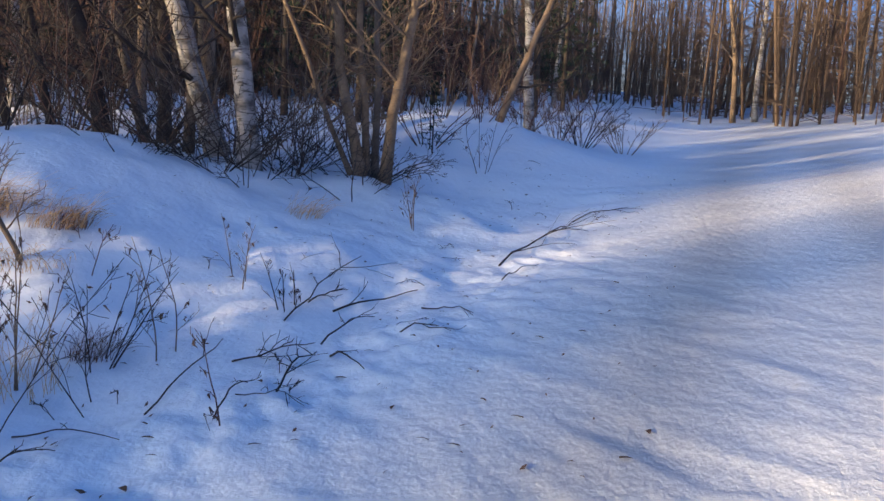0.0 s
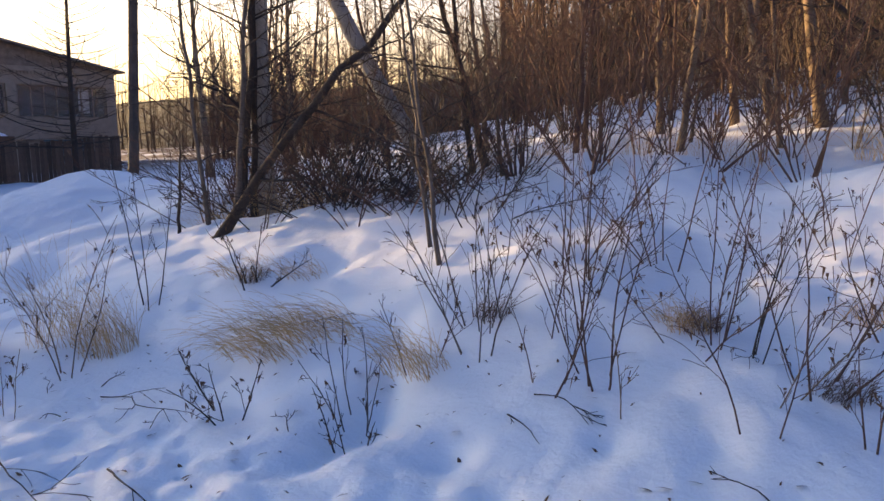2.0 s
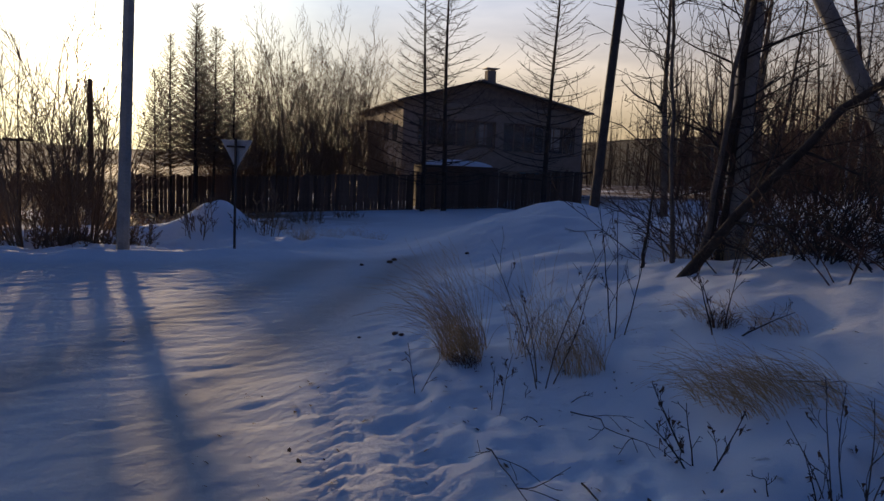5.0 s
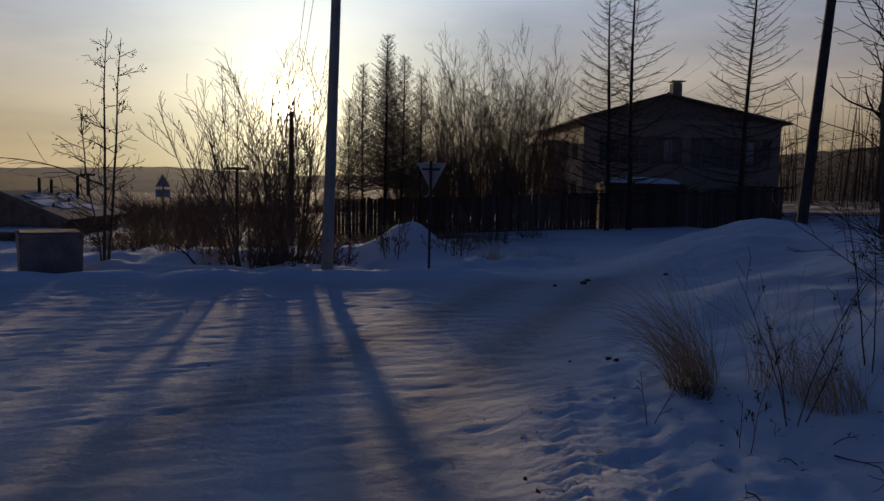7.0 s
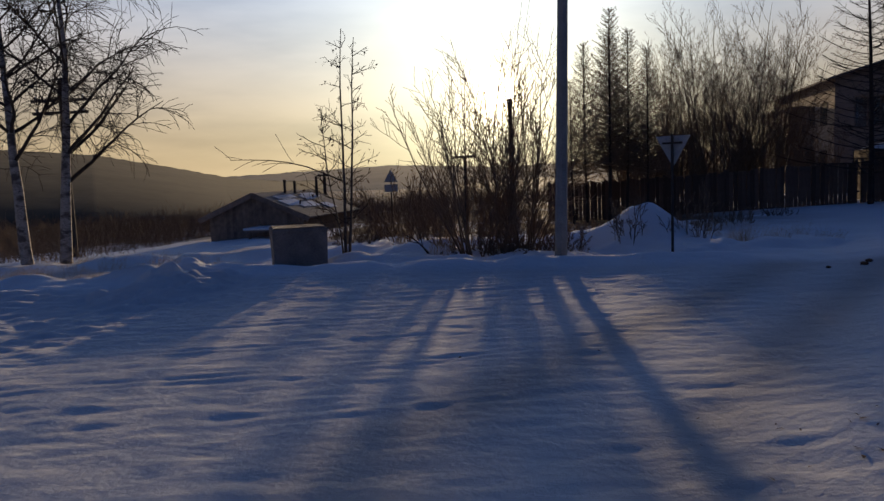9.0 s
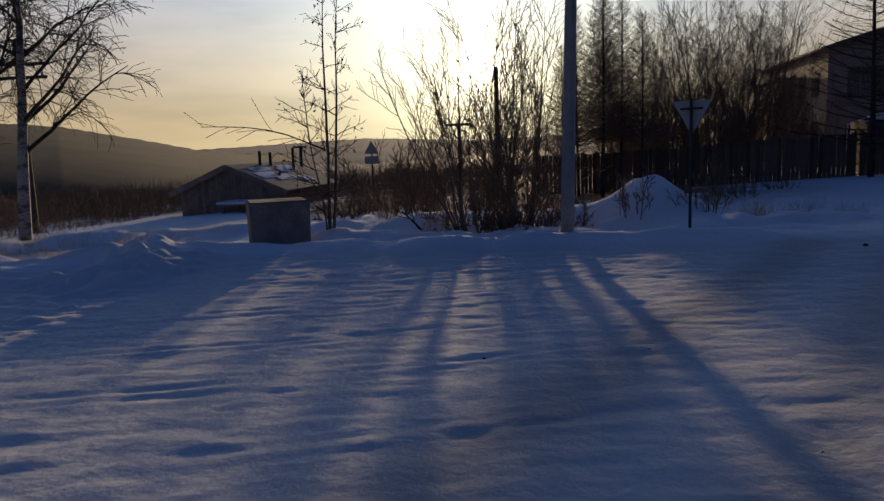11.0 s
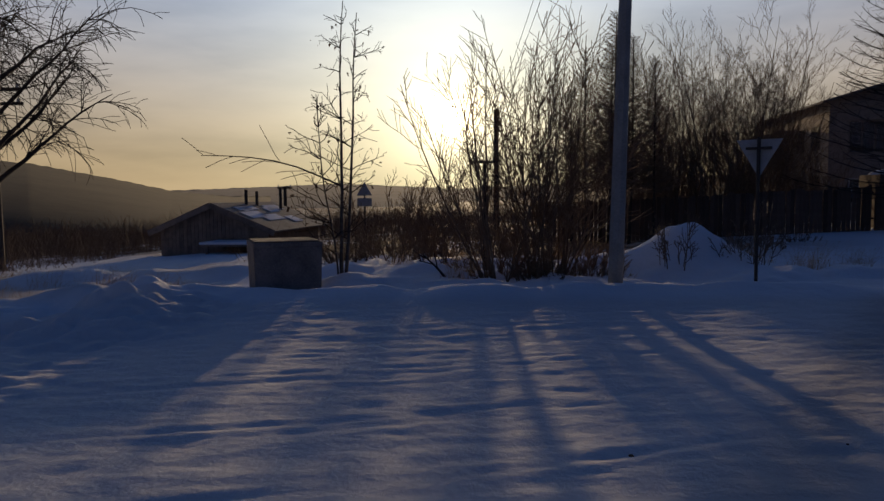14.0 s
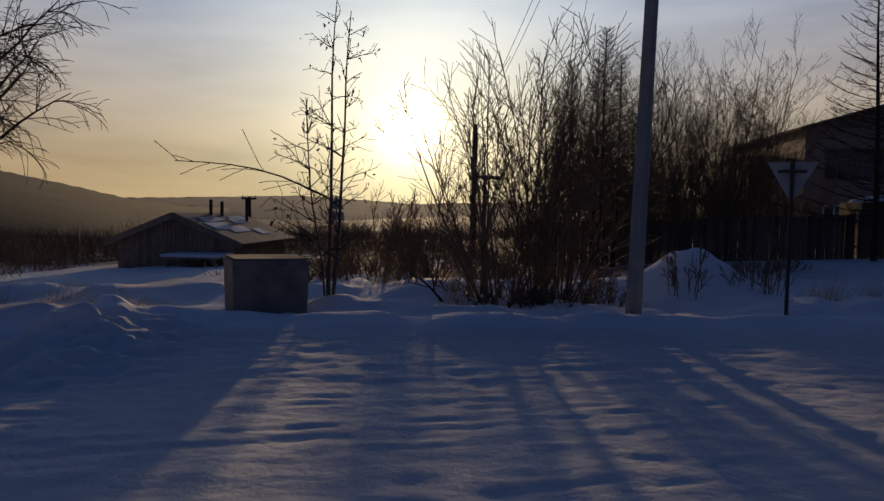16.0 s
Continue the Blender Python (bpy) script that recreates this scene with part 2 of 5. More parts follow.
def snow_material():
    m = bpy.data.materials.new("snow")
    m.use_nodes = True
    nt = m.node_tree
    b = nt.nodes["Principled BSDF"]
    b.inputs["Roughness"].default_value = 0.85
    b.inputs["Specular IOR Level"].default_value = 0.03
    tc = nt.nodes.new("ShaderNodeTexCoord")
    # packed, slightly soiled snow of the carriageway is kept in the vertex attribute "packed"
    at = nt.nodes.new("ShaderNodeAttribute"); at.attribute_name = "packed"
    n1 = nt.nodes.new("ShaderNodeTexNoise"); n1.inputs["Scale"].default_value = 0.8; n1.inputs["Detail"].default_value = 6
    nt.links.new(tc.outputs["Object"], n1.inputs["Vector"])
    clean = nt.nodes.new("ShaderNodeMix"); clean.data_type = "RGBA"
    clean.inputs[6].default_value = (0.80, 0.82, 0.85, 1); clean.inputs[7].default_value = (0.88, 0.89, 0.90, 1)
    nt.links.new(n1.outputs["Fac"], clean.inputs[0])
    worn = nt.nodes.new("ShaderNodeMix"); worn.data_type = "RGBA"
    worn.inputs[6].default_value = (0.46, 0.44, 0.42, 1); worn.inputs[7].default_value = (0.64, 0.62, 0.60, 1)
    nt.links.new(n1.outputs["Fac"], worn.inputs[0])
    mx = nt.nodes.new("ShaderNodeMix"); mx.data_type = "RGBA"
    nt.links.new(at.outputs["Fac"], mx.inputs[0]); nt.links.new(clean.outputs[2], mx.inputs[6]); nt.links.new(worn.outputs[2], mx.inputs[7])
    # tufts of dry grass and bare soil through the snow of the valley meadow
    md = nt.nodes.new("ShaderNodeAttribute"); md.attribute_name = "meadow"
    n4 = nt.nodes.new("ShaderNodeTexNoise"); n4.inputs["Scale"].default_value = 0.35; n4.inputs["Detail"].default_value = 9; n4.inputs["Roughness"].default_value = 0.7
    nt.links.new(tc.outputs["Object"], n4.inputs["Vector"])
    bare = nt.nodes.new("ShaderNodeMapRange"); bare.inputs[1].default_value, bare.inputs[2].default_value = 0.36, 0.50
    nt.links.new(n4.outputs["Fac"], bare.inputs[0])
    amount = nt.nodes.new("ShaderNodeMath"); amount.operation = "MULTIPLY"
    nt.links.new(md.outputs["Fac"], amount.inputs[0]); nt.links.new(bare.outputs[0], amount.inputs[1])
    soil = nt.nodes.new("ShaderNodeMix"); soil.data_type = "RGBA"
    soil.inputs[6].default_value = (0.10, 0.065, 0.04, 1); soil.inputs[7].default_value = (0.24, 0.16, 0.095, 1)
    nt.links.new(n1.outputs["Fac"], soil.inputs[0])
    cover = nt.nodes.new("ShaderNodeMix"); cover.data_type = "RGBA"
    nt.links.new(amount.outputs[0], cover.inputs[0]); nt.links.new(mx.outputs[2], cover.inputs[6]); nt.links.new(soil.outputs[2], cover.inputs[7])
    nt.links.new(cover.outputs[2], b.inputs["Base Color"])
    n2 = nt.nodes.new("ShaderNodeTexNoise"); n2.inputs["Scale"].default_value = 9; n2.inputs["Detail"].default_value = 8; n2.inputs["Roughness"].default_value = 0.6
    nt.links.new(tc.outputs["Object"], n2.inputs["Vector"])
    bp = nt.nodes.new("ShaderNodeBump"); bp.inputs["Strength"].default_value = 0.5; bp.inputs["Distance"].default_value = 0.04
    nt.links.new(n2.outputs["Fac"], bp.inputs["Height"]); nt.links.new(bp.outputs[0], b.inputs["Normal"])
    return m


SNOW = snow_material()


def glass_material():
    m = bpy.data.materials.new("window_glass")
    m.use_nodes = True
    b = m.node_tree.nodes["Principled BSDF"]
    b.inputs["Base Color"].default_value = (0.9, 0.95, 0.95, 1)
    b.inputs["Roughness"].default_value = 0.05
    b.inputs["Transmission Weight"].default_value = 0.9
    return m


GLASS = glass_material()


# ---- ground ----
def vnoise(x, y, seed=0):
    """Smooth value noise on arrays, 0 to 1."""
    xi, yi = np.floor(x).astype(np.int64), np.floor(y).astype(np.int64)
    fx, fy = x - xi, y - yi
    fx, fy = fx * fx * (3 - 2 * fx), fy * fy * (3 - 2 * fy)

    def h(a, b):
        n = (a * 374761393 + b * 668265263 + seed * 1442695041) & 0x7FFFFFFF
        n = ((n ^ (n >> 13)) * 1274126177) & 0x7FFFFFFF
        return ((n ^ (n >> 16)) & 0xFFFF) / 65535.0
    return (h(xi, yi) * (1 - fx) + h(xi + 1, yi) * fx) * (1 - fy) + (h(xi, yi + 1) * (1 - fx) + h(xi + 1, yi + 1) * fx) * fy


def smooth(a, b, v):
    t = np.clip((v - a) / (b - a), 0, 1)
    return t * t * (3 - 2 * t)


def bank_foot(y):
    """x of the foot of the eastern snow bank, along y."""
    return np.interp(y, [-60, -12, -7, -4, -2, 0, 2, 4, 5.5, 9, 14, 22, 40], [45, 10.6, 6.7, 4.6, 3.7, 3.1, 2.7, 2.5, 2.6, 4.6, 8.0, 13.0, 22.0])


def ground(x, y, fine=True):
    x, y = np.asarray(x, float), np.asarray(y, float)
    foot = bank_foot(y)
    d = (x - foot) * 0.85
    # road: falls gently north, climbs to the south
    z = -0.022 * np.clip(y, -2, 16) + 0.14 * np.clip(-y - 1.2, 0, 45) - 0.02 * np.clip(y - 16, 0, 60) - 0.035 * np.clip(y - 76, 0, 150)
    # the carriageway dips before the junction
    z = z + np.interp(y, [-1, 0, 1, 2.6, 5, 9, 12, 14, 15.2], [0, 0, -0.03, -0.15, -0.22, -0.24, -0.2, -0.08, 0]) * (1 - smooth(-1.6, 0.6, d))
    west = np.clip(-x - 4, 0, 60)
    z = z - 0.05 * west * smooth(6, 14, y) - 0.012 * west * (1 - smooth(6, 14, y))
    z = z + 0.045 * np.clip(x - 4, 0, 40) * smooth(16, 30, y)
    # bank and hillside on the east
    b = 0.75 * smooth(0.2, 4.2, d) + 0.085 * np.clip(d - 2.5, 0, 60) + 0.06 * np.clip(d - 6.0, 0, 30) + 0.03 * np.clip(d - 62, 0, 300)
    z = z + b * (1 - 0.9 * smooth(12, 24, y))
    # pit behind the crest near the leaning tree
    z = z - 0.55 * np.exp(-(((x - 8.9) / 1.2) ** 2 + ((y - 7.9) / 1.3) ** 2))
    # mounds on the bank and beside the side road
    for mx, my, h, r in ((7.6, -1.6, 0.35, 1.3), (8.8, -1.5, 0.42, 1.7), (9.9, -2.6, 0.2, 1.2), (9.0, 2.6, 0.35, 1.8), (3.1, 20.1, 0.85, 0.85), (3.7, 19.6, 0.3, 0.8), (2.2, 20.3, 0.25, 0.8), (4.6, 20.8, 0.4, 0.9), (9.5, 15.2, 0.8, 2.0), (12.5, 18.5, 1.0, 2.4), (6.3, 9.4, 0.35, 1.5), (0.2, 20.0, 0.15, 1.6), (-2.2, 18.6, 0.15, 1.3), (11.5, -9.0, 0.7, 2.5)):
        z = z + h * np.exp(-((x - mx) ** 2 + (y - my) ** 2) / r ** 2)
    # ploughed ridge along the far side of the junction
    ry = 15.3 + 0.25 * np.sin(x * 0.7) - 0.03 * (x + 1)
    z = z + (0.05 + 0.13 * vnoise(x * 1.6, y * 0.8, 18)) * np.exp(-((y - ry) / 0.6) ** 2) * smooth(-7.2, -5.8, x) * (1 - smooth(3.2, 5.5, x)) - 0.06 * smooth(15.2, 16.2, y) * (1 - smooth(24, 34, y)) * smooth(-7, -5.5, x) * (1 - smooth(3, 6, x))
    # cleared lumps beside the western road
    z = z + 0.30 * np.exp(-(((x + 6.6) / 0.9) ** 2 + ((y - 14.2) / 1.5) ** 2)) * (0.5 + vnoise(x * 3, y * 3, 5))
    field = smooth(5.6, 7.5, -x) * smooth(9, 12, y + 0.25 * x)
    rut = y - 17.8 + 0.25 * (x + 7.5)
    z = z + field * (0.22 * (vnoise(x * 0.9, y * 0.9, 15) - 0.5) + 0.12 * (vnoise(x * 2.3, y * 2.3, 16) - 0.5)) * (1 - 0.9 * np.exp(-(rut / 1.4) ** 4))
    z = z + field * 0.22 * (np.exp(-((rut + 2.4) / 0.6) ** 2) + np.exp(-((rut - 2.6) / 0.7) ** 2)) * (0.4 + vnoise(x * 1.3, y * 1.3, 17))
    soft = smooth(-0.1, 1.2, d)
    z = z + soft * (0.20 * (vnoise(x * 0.55, y * 0.55, 1) - 0.5) + 0.16 * (vnoise(x * 1.5, y * 1.5, 2) - 0.5))
    # rough snow heaps beyond the ridge
    heap = smooth(15.9, 17.2, y) * (1 - smooth(24, 30, y)) * smooth(-8, -5, x) * (1 - smooth(7, 10, x))
    z = z + heap * (0.34 * (vnoise(x * 0.8, y * 0.8, 33) - 0.4) + 0.16 * (vnoise(x * 2.4, y * 2.4, 34) - 0.5))
    if fine:
        z = z + (0.35 + 0.65 * soft) * 0.05 * (vnoise(x * 4.3, y * 4.3, 3) - 0.5)
        # broken chunks thrown up by the plough, and trodden rough snow before the western road
        chunk = np.exp(-(((x + 6.3) / 1.5) ** 2 + ((y - 13.6) / 1.3) ** 2))
        z = z + chunk * (0.26 * np.abs(vnoise(x * 2.6, y * 3.2, 21) - 0.5) + 0.16 * np.abs(vnoise(x * 6.5, y * 7.5, 22) - 0.5))
        rough = smooth(4.6, 6.2, -x) * smooth(7.0, 9.5, y) * (1 - smooth(15.0, 16.2, y))
        z = z + rough * (0.075 * (vnoise(x * 1.8, y * 4.2, 23) - 0.5) + 0.05 * (vnoise(x * 5.0, y * 9.0, 24) - 0.5))
        # crusted edge of the carriageway
        edge = np.exp(-((d - 0.15) / 0.5) ** 2)
        z = z + edge * (0.045 * (vnoise(x * 3.1, y * 3.1, 14) - 0.4) + 0.05 * (vnoise(x * 8, y * 8, 4) - 0.4) + 0.035 * (vnoise(x * 15, y * 15, 9) - 0.4))
        # trodden trench from the road into the bank, and a few footprints
        tx, ty = x - 3.75, y - 2.1
        al, ac = tx * 0.95 + ty * 0.32, -tx * 0.32 + ty * 0.95 + 0.12 * np.sin((tx + 0.3) * 2.5)
        z = z - 0.10 * np.exp(-(ac / 0.15) ** 2) * smooth(-0.75, -0.4, al) * (1 - smooth(1.0, 1.7, al)) * (0.7 + 0.6 * vnoise(x * 5, y * 5, 8))
        for fx, fy in ((4.12, 0.1), (4.0, 0.62), (3.3, 0.9), (3.62, 1.35), (2.35, 3.6), (2.2, 4.3), (2.6, 3.1), (3.15, 0.2), (3.5, -0.6)):
            z = z - 0.06 * np.exp(-(((x - fx) / 0.16) ** 2 + ((y - fy) / 0.11) ** 2))
        # tractor tread pressed into the road edge: two bands of lugs that run beside the bank
        run = y - 0.35 * x
        cx = 1.55 + 0.30 * (y - 3.4) + 0.018 * (y - 3.4) ** 2
        for off, tilt in ((0.0, 0.7), (0.95, -0.7)):
            u = x - cx - off * 0.5
            lug = 0.5 + 0.5 * np.sin((y + tilt * np.abs(u)) * 2 * np.pi / 0.17)
            z = z - 0.03 * lug * np.exp(-(u / 0.2) ** 4) * smooth(1.2, 2.2, y) * (1 - smooth(6.0, 7.0, y))
        # thin wheel ruts that sweep across the junction
        for off in (-1.55, -1.3, 0.0, 0.22, 1.4, 1.6, 3.0, 3.3):
            line = y - (7.5 + off + 0.3 * (x + 2.1) + 0.03 * (x + 2.1) ** 2)
            z = z + (0.005 * np.exp(-((line - 0.09) / 0.06) ** 2) - 0.008 * np.exp(-(line / 0.07) ** 2)) * (1 - soft) * smooth(-9, -7, x) * (1 - smooth(-0.5, 1.5, x)) * (0.35 + vnoise(x * 0.9, y * 0.9 + off, 36))
        # wind-packed and driven ripples across the road
        z = z + (1 - soft) * (0.007 * (vnoise(x * 0.9 + y * 0.15, y * 5.5 - x * 0.4, 6) - 0.5) + 0.016 * (vnoise(x * 2.1, y * 8.5 - x * 0.9, 25) - 0.5) + 0.007 * (vnoise(x * 5.0, y * 14.0, 26) - 0.5)) * (1 - smooth(13.5, 15, y))
    return z


def gz(x, y):
    return float(ground(x, y))


def axis(lo, hi, step, far, grow=1.13):
    mid = np.arange(lo, hi, step)
    up, s, v = [], step, hi
    while v < far:
        up.append(v); s *= grow; v += s
    dn, s, v = [], step, lo
    while v > -far:
        s *= grow; v -= s; dn.append(v)
    return np.array(dn[::-1] + list(mid) + up)


def build_ground():
    xs, ys = axis(-9.5, 8.5, 0.055, 3200), axis(-6.0, 17.0, 0.055, 3200)
    X, Y = np.meshgrid(xs, ys)
    Z = ground(X, Y)
    nx, ny = len(xs), len(ys)
    co = np.stack([X.ravel(), Y.ravel(), Z.ravel()], -1)
    i = np.arange(nx * ny).reshape(ny, nx)
    quads = np.stack([i[:-1, :-1], i[:-1, 1:], i[1:, 1:], i[1:, :-1]], -1).reshape(-1, 4)
    me = bpy.data.meshes.new("ground")
    me.vertices.add(len(co)); me.vertices.foreach_set("co", co.ravel())
    me.loops.add(quads.size); me.loops.foreach_set("vertex_index", quads.ravel())
    me.polygons.add(len(quads)); me.polygons.foreach_set("loop_start", np.arange(0, quads.size, 4))
    me.polygons.foreach_set("use_smooth", np.ones(len(quads), bool))
    me.update(calc_edges=True)
    d = (X - bank_foot(Y)) * 0.85
    tracks = np.exp(-((d + 1.5) / 0.45) ** 2) + np.exp(-((d + 3.2) / 0.5) ** 2)
    packed = (1 - smooth(-0.9, 0.2, d)) * (1 - smooth(14.2, 14.9, Y)) * np.clip(0.45 + 0.55 * tracks, 0, 1)
    side = np.exp(-((Y - 17.8 + 0.25 * (X + 7.5)) / 1.25) ** 4) * smooth(6.0, 7.5, -X)
    packed = np.maximum(packed, side)
    at = me.attributes.new("packed", "FLOAT", "POINT")
    at.data.foreach_set("value", packed.ravel().astype(np.float32))
    # dry meadow that shows through thin snow in the valley
    meadow = np.where(X > -7.5, smooth(21, 29, Y), smooth(31, 41, Y)) * (1 - smooth(6, 12, X) * (1 - smooth(50, 60, Y)))
    meadow = np.maximum(meadow, 0.9 * smooth(20, 24, X) * smooth(26, 31, Y))
    rut = Y - 17.8 + 0.25 * (X + 7.5)
    verge = 0.85 * (np.exp(-((rut + 2.2) / 0.5) ** 2) + np.exp(-((rut - 3.0) / 0.8) ** 2) + np.exp(-((rut - 6.0) / 0.9) ** 2)) * smooth(6.0, 8.0, -X) * vnoise(X * 0.5, Y * 1.2, 35)
    meadow = np.maximum(meadow, np.clip(verge, 0, 1))
    at = me.attributes.new("meadow", "FLOAT", "POINT")
    at.data.foreach_set("value", meadow.ravel().astype(np.float32))
    me.materials.append(SNOW)
    return tagged(new("ground", me), "snow-covered ground with packed road and drifted banks", "snow", kind="structure")


build_ground()


# ---- building kit ----
def part(name, bm, material, parent=None, label="", smooth_faces=False):
    me = bpy.data.meshes.new(name)
    bm.to_mesh(me)
    bm.free()
    if smooth_faces:
        me.polygons.foreach_set("use_smooth", np.ones(len(me.polygons), bool))
    me.materials.append(material)
    ob = new(name, me)
    ob.parent = parent
    return tagged(ob, label)


def box(bm, lo, hi, bevel=0.0, m=None):
    lo, hi = Vector(lo), Vector(hi)
    g = bmesh.ops.create_cube(bm, size=1.0, matrix=Matrix.Translation((lo + hi) / 2) @ Matrix.Diagonal((*(hi - lo), 1)))
    vs = g["verts"]
    if bevel:
        es = list({e for v in vs for e in v.link_edges})
        r = bmesh.ops.bevel(bm, geom=es, offset=bevel, segments=1, affect="EDGES", profile=0.5)
        vs = list({v for f in r["faces"] for v in f.verts} | {v for v in vs if v.is_valid})
    if m is not None:
        bmesh.ops.transform(bm, matrix=m, verts=vs)
    return bm


def boxes(*items, bevel=0.0, m=None):
    bm = bmesh.new()
    for lo, hi in items:
        box(bm, lo, hi, bevel, m)
    return bm


def thing(name, m, label, category, group="", kind=""):
    e = new(name)
    e.empty_display_size = 0.2
    e.matrix_world = m
    return tagged(e, label, category, group, kind)


class Tubes:
    """Tapered tubes gathered into one mesh."""

    def __init__(self):
        self.v, self.f, self.n, self.waiting = [], [], 0, {}

    def tube(self, pts, radii, sides=4):
        self.waiting.setdefault((len(pts), sides), []).append((np.asarray(pts, float), np.asarray(radii, float)))

    def flush(self):
        """Turns the waiting lines into rings and faces, all of one size together."""
        for (k, sides), lines in self.waiting.items():
            p = np.stack([q[0] for q in lines])
            r = np.stack([q[1] for q in lines])
            d = np.gradient(p, axis=1)
            d /= np.linalg.norm(d, axis=2, keepdims=True) + 1e-9
            flat = np.abs(d[:, :, 2].mean(axis=1)) < 0.8
            ref = np.where(flat[:, None], np.array([[0.0, 0.0, 1.0]]), np.array([[1.0, 0.0, 0.0]]))[:, None, :]
            u = np.cross(d, ref)
            u /= np.linalg.norm(u, axis=2, keepdims=True) + 1e-9
            w = np.cross(d, u)
            a = np.arange(sides) * 2 * np.pi / sides
            ring = p[:, :, None] + (u[:, :, None] * np.cos(a)[:, None] + w[:, :, None] * np.sin(a)[:, None]) * r[:, :, None, None]
            self.v.append(ring.reshape(-1, 3))
            i = self.n + np.arange(len(lines) * k * sides).reshape(len(lines), k, sides)
            j = np.roll(i, -1, axis=2)
            self.f.append(np.stack([i[:, :-1], j[:, :-1], j[:, 1:], i[:, 1:]], -1).reshape(-1, 4))
            self.n += len(lines) * k * sides
        self.waiting = {}

    def blade(self, p0, p1, p2, w):
        """A thin bent leaf of two quads."""
        p0, p1, p2 = (np.asarray(p, float) for p in (p0, p1, p2))
        s = np.cross(p2 - p0, [0.3, 0.2, 1.0]); s /= np.linalg.norm(s) + 1e-9
        self.v.append(np.array([p0 - s * w, p0 + s * w, p1 + s * w * 0.9, p1 - s * w * 0.9, p2 + s * w * 0.15, p2 - s * w * 0.15]))
        n = self.n
        self.f.append(np.array([[n, n + 1, n + 2, n + 3], [n + 3, n + 2, n + 4, n + 5]]))
        self.n += 6

    def mesh(self, name, material):
        self.flush()
        me = bpy.data.meshes.new(name)
        v, f = np.concatenate(self.v), np.concatenate(self.f)
        me.vertices.add(len(v)); me.vertices.foreach_set("co", v.ravel())
        me.loops.add(f.size); me.loops.foreach_set("vertex_index", f.ravel())
        me.polygons.add(len(f)); me.polygons.foreach_set("loop_start", np.arange(0, f.size, 4))
        me.polygons.foreach_set("use_smooth", np.ones(len(f), bool))
        me.update(calc_edges=True)
        me.materials.append(material)
        return me

    def put(self, name, material, parent, label=""):
        ob = new(name, self.mesh(name, material))
        ob.parent = parent
        return tagged(ob, label)


def unit(v):
    return v / (np.linalg.norm(v) + 1e-9)


def stem(rng, p, d, length, r0, r1, wiggle=0.08, up=0.0, n=6):
    """A wandering line from p along d: points and radii."""
    pts, dirs = [np.array(p, float)], [unit(np.array(d, float))]
    for _ in range(n):
        q = unit(dirs[-1] + rng.normal(0, wiggle, 3) + np.array([0, 0, up]))
        dirs.append(q)
        pts.append(pts[-1] + q * length / n)
    return np.array(pts), np.linspace(r0, r1, n + 1), dirs


def grow(tb, rng, p, d, length, r, depth, kids=5, spread=0.8, ratio=0.55, wiggle=0.1, up=0.05, start=0.25, sides=4, thin=0.0025, taper=0.35):
    pts, rad, dirs = stem(rng, p, d, length, r, max(thin, r * taper), wiggle, up, 6 if depth else 4)
    tb.tube(pts, rad, sides if depth else 3)
    if depth == 0:
        return
    for k in range(kids):
        t = start + (1 - start) * (k + rng.uniform(0.1, 0.9)) / kids
        i = min(int(t * (len(pts) - 1)), len(pts) - 2)
        f = t * (len(pts) - 1) - i
        q = pts[i] * (1 - f) + pts[i + 1] * f
        side = unit(np.cross(dirs[i], rng.normal(0, 1, 3)))
        nd = unit(dirs[i] * (1 - spread * 0.5) + side * spread)
        rr = max(thin, (rad[i] * (1 - f) + rad[i + 1] * f) * rng.uniform(0.4, 0.6))
        grow(tb, rng, q, nd, length * ratio * rng.uniform(0.7, 1.2) * (1.25 - 0.6 * t), rr, depth - 1, max(2, kids - 1), spread, ratio, wiggle, up, 0.2, 3 if depth < 2 else 4, thin, taper)


def tree_proto(seed, height, r, bark, twig, crown_start=0.35, kids=14, spread=0.85, blen=0.32, depth=2, lean=0.0, up=0.08, wiggle=0.035, subkids=4, rough_base=True):
    """Trunk and crown of a bare deciduous tree."""
    rng = np.random.default_rng(seed)
    trunk, crown = Tubes(), Tubes()
    pts, rad, dirs = stem(rng, (0, 0, -0.25), (lean, 0, 1), height + 0.25, r, 0.012, wiggle, 0.0, 12)
    rad[0] *= 1.35
    trunk.tube(pts, rad, 8)
    for k in range(kids):
        t = crown_start + (1 - crown_start) * (k + rng.uniform(0, 1)) / kids
        i = min(int(t * 12), 11); f = t * 12 - i
        q = pts[i] * (1 - f) + pts[i + 1] * f
        a = rng.uniform(0, 2 * np.pi)
        nd = unit(np.array([np.cos(a) * spread, np.sin(a) * spread, rng.uniform(0.35, 0.8)]))
        L = height * blen * (1.15 - 0.8 * (t - crown_start) / (1 - crown_start)) * rng.uniform(0.7, 1.15)
        grow(crown, rng, q, nd, L, max(0.014, rad[i] * 0.42), depth - 1, subkids, 0.75, 0.55, 0.13, up, 0.2, 4, 0.0075)
    return trunk, crown, bark, twig


def place_tree(proto, m, label, name="tree", group=""):
    trunk, crown, bark, twig = proto
    e = thing(name, m, label, "tree", group)
    trunk.put("trunk", bark, e)
    crown.put("crown", twig, e)
    return e


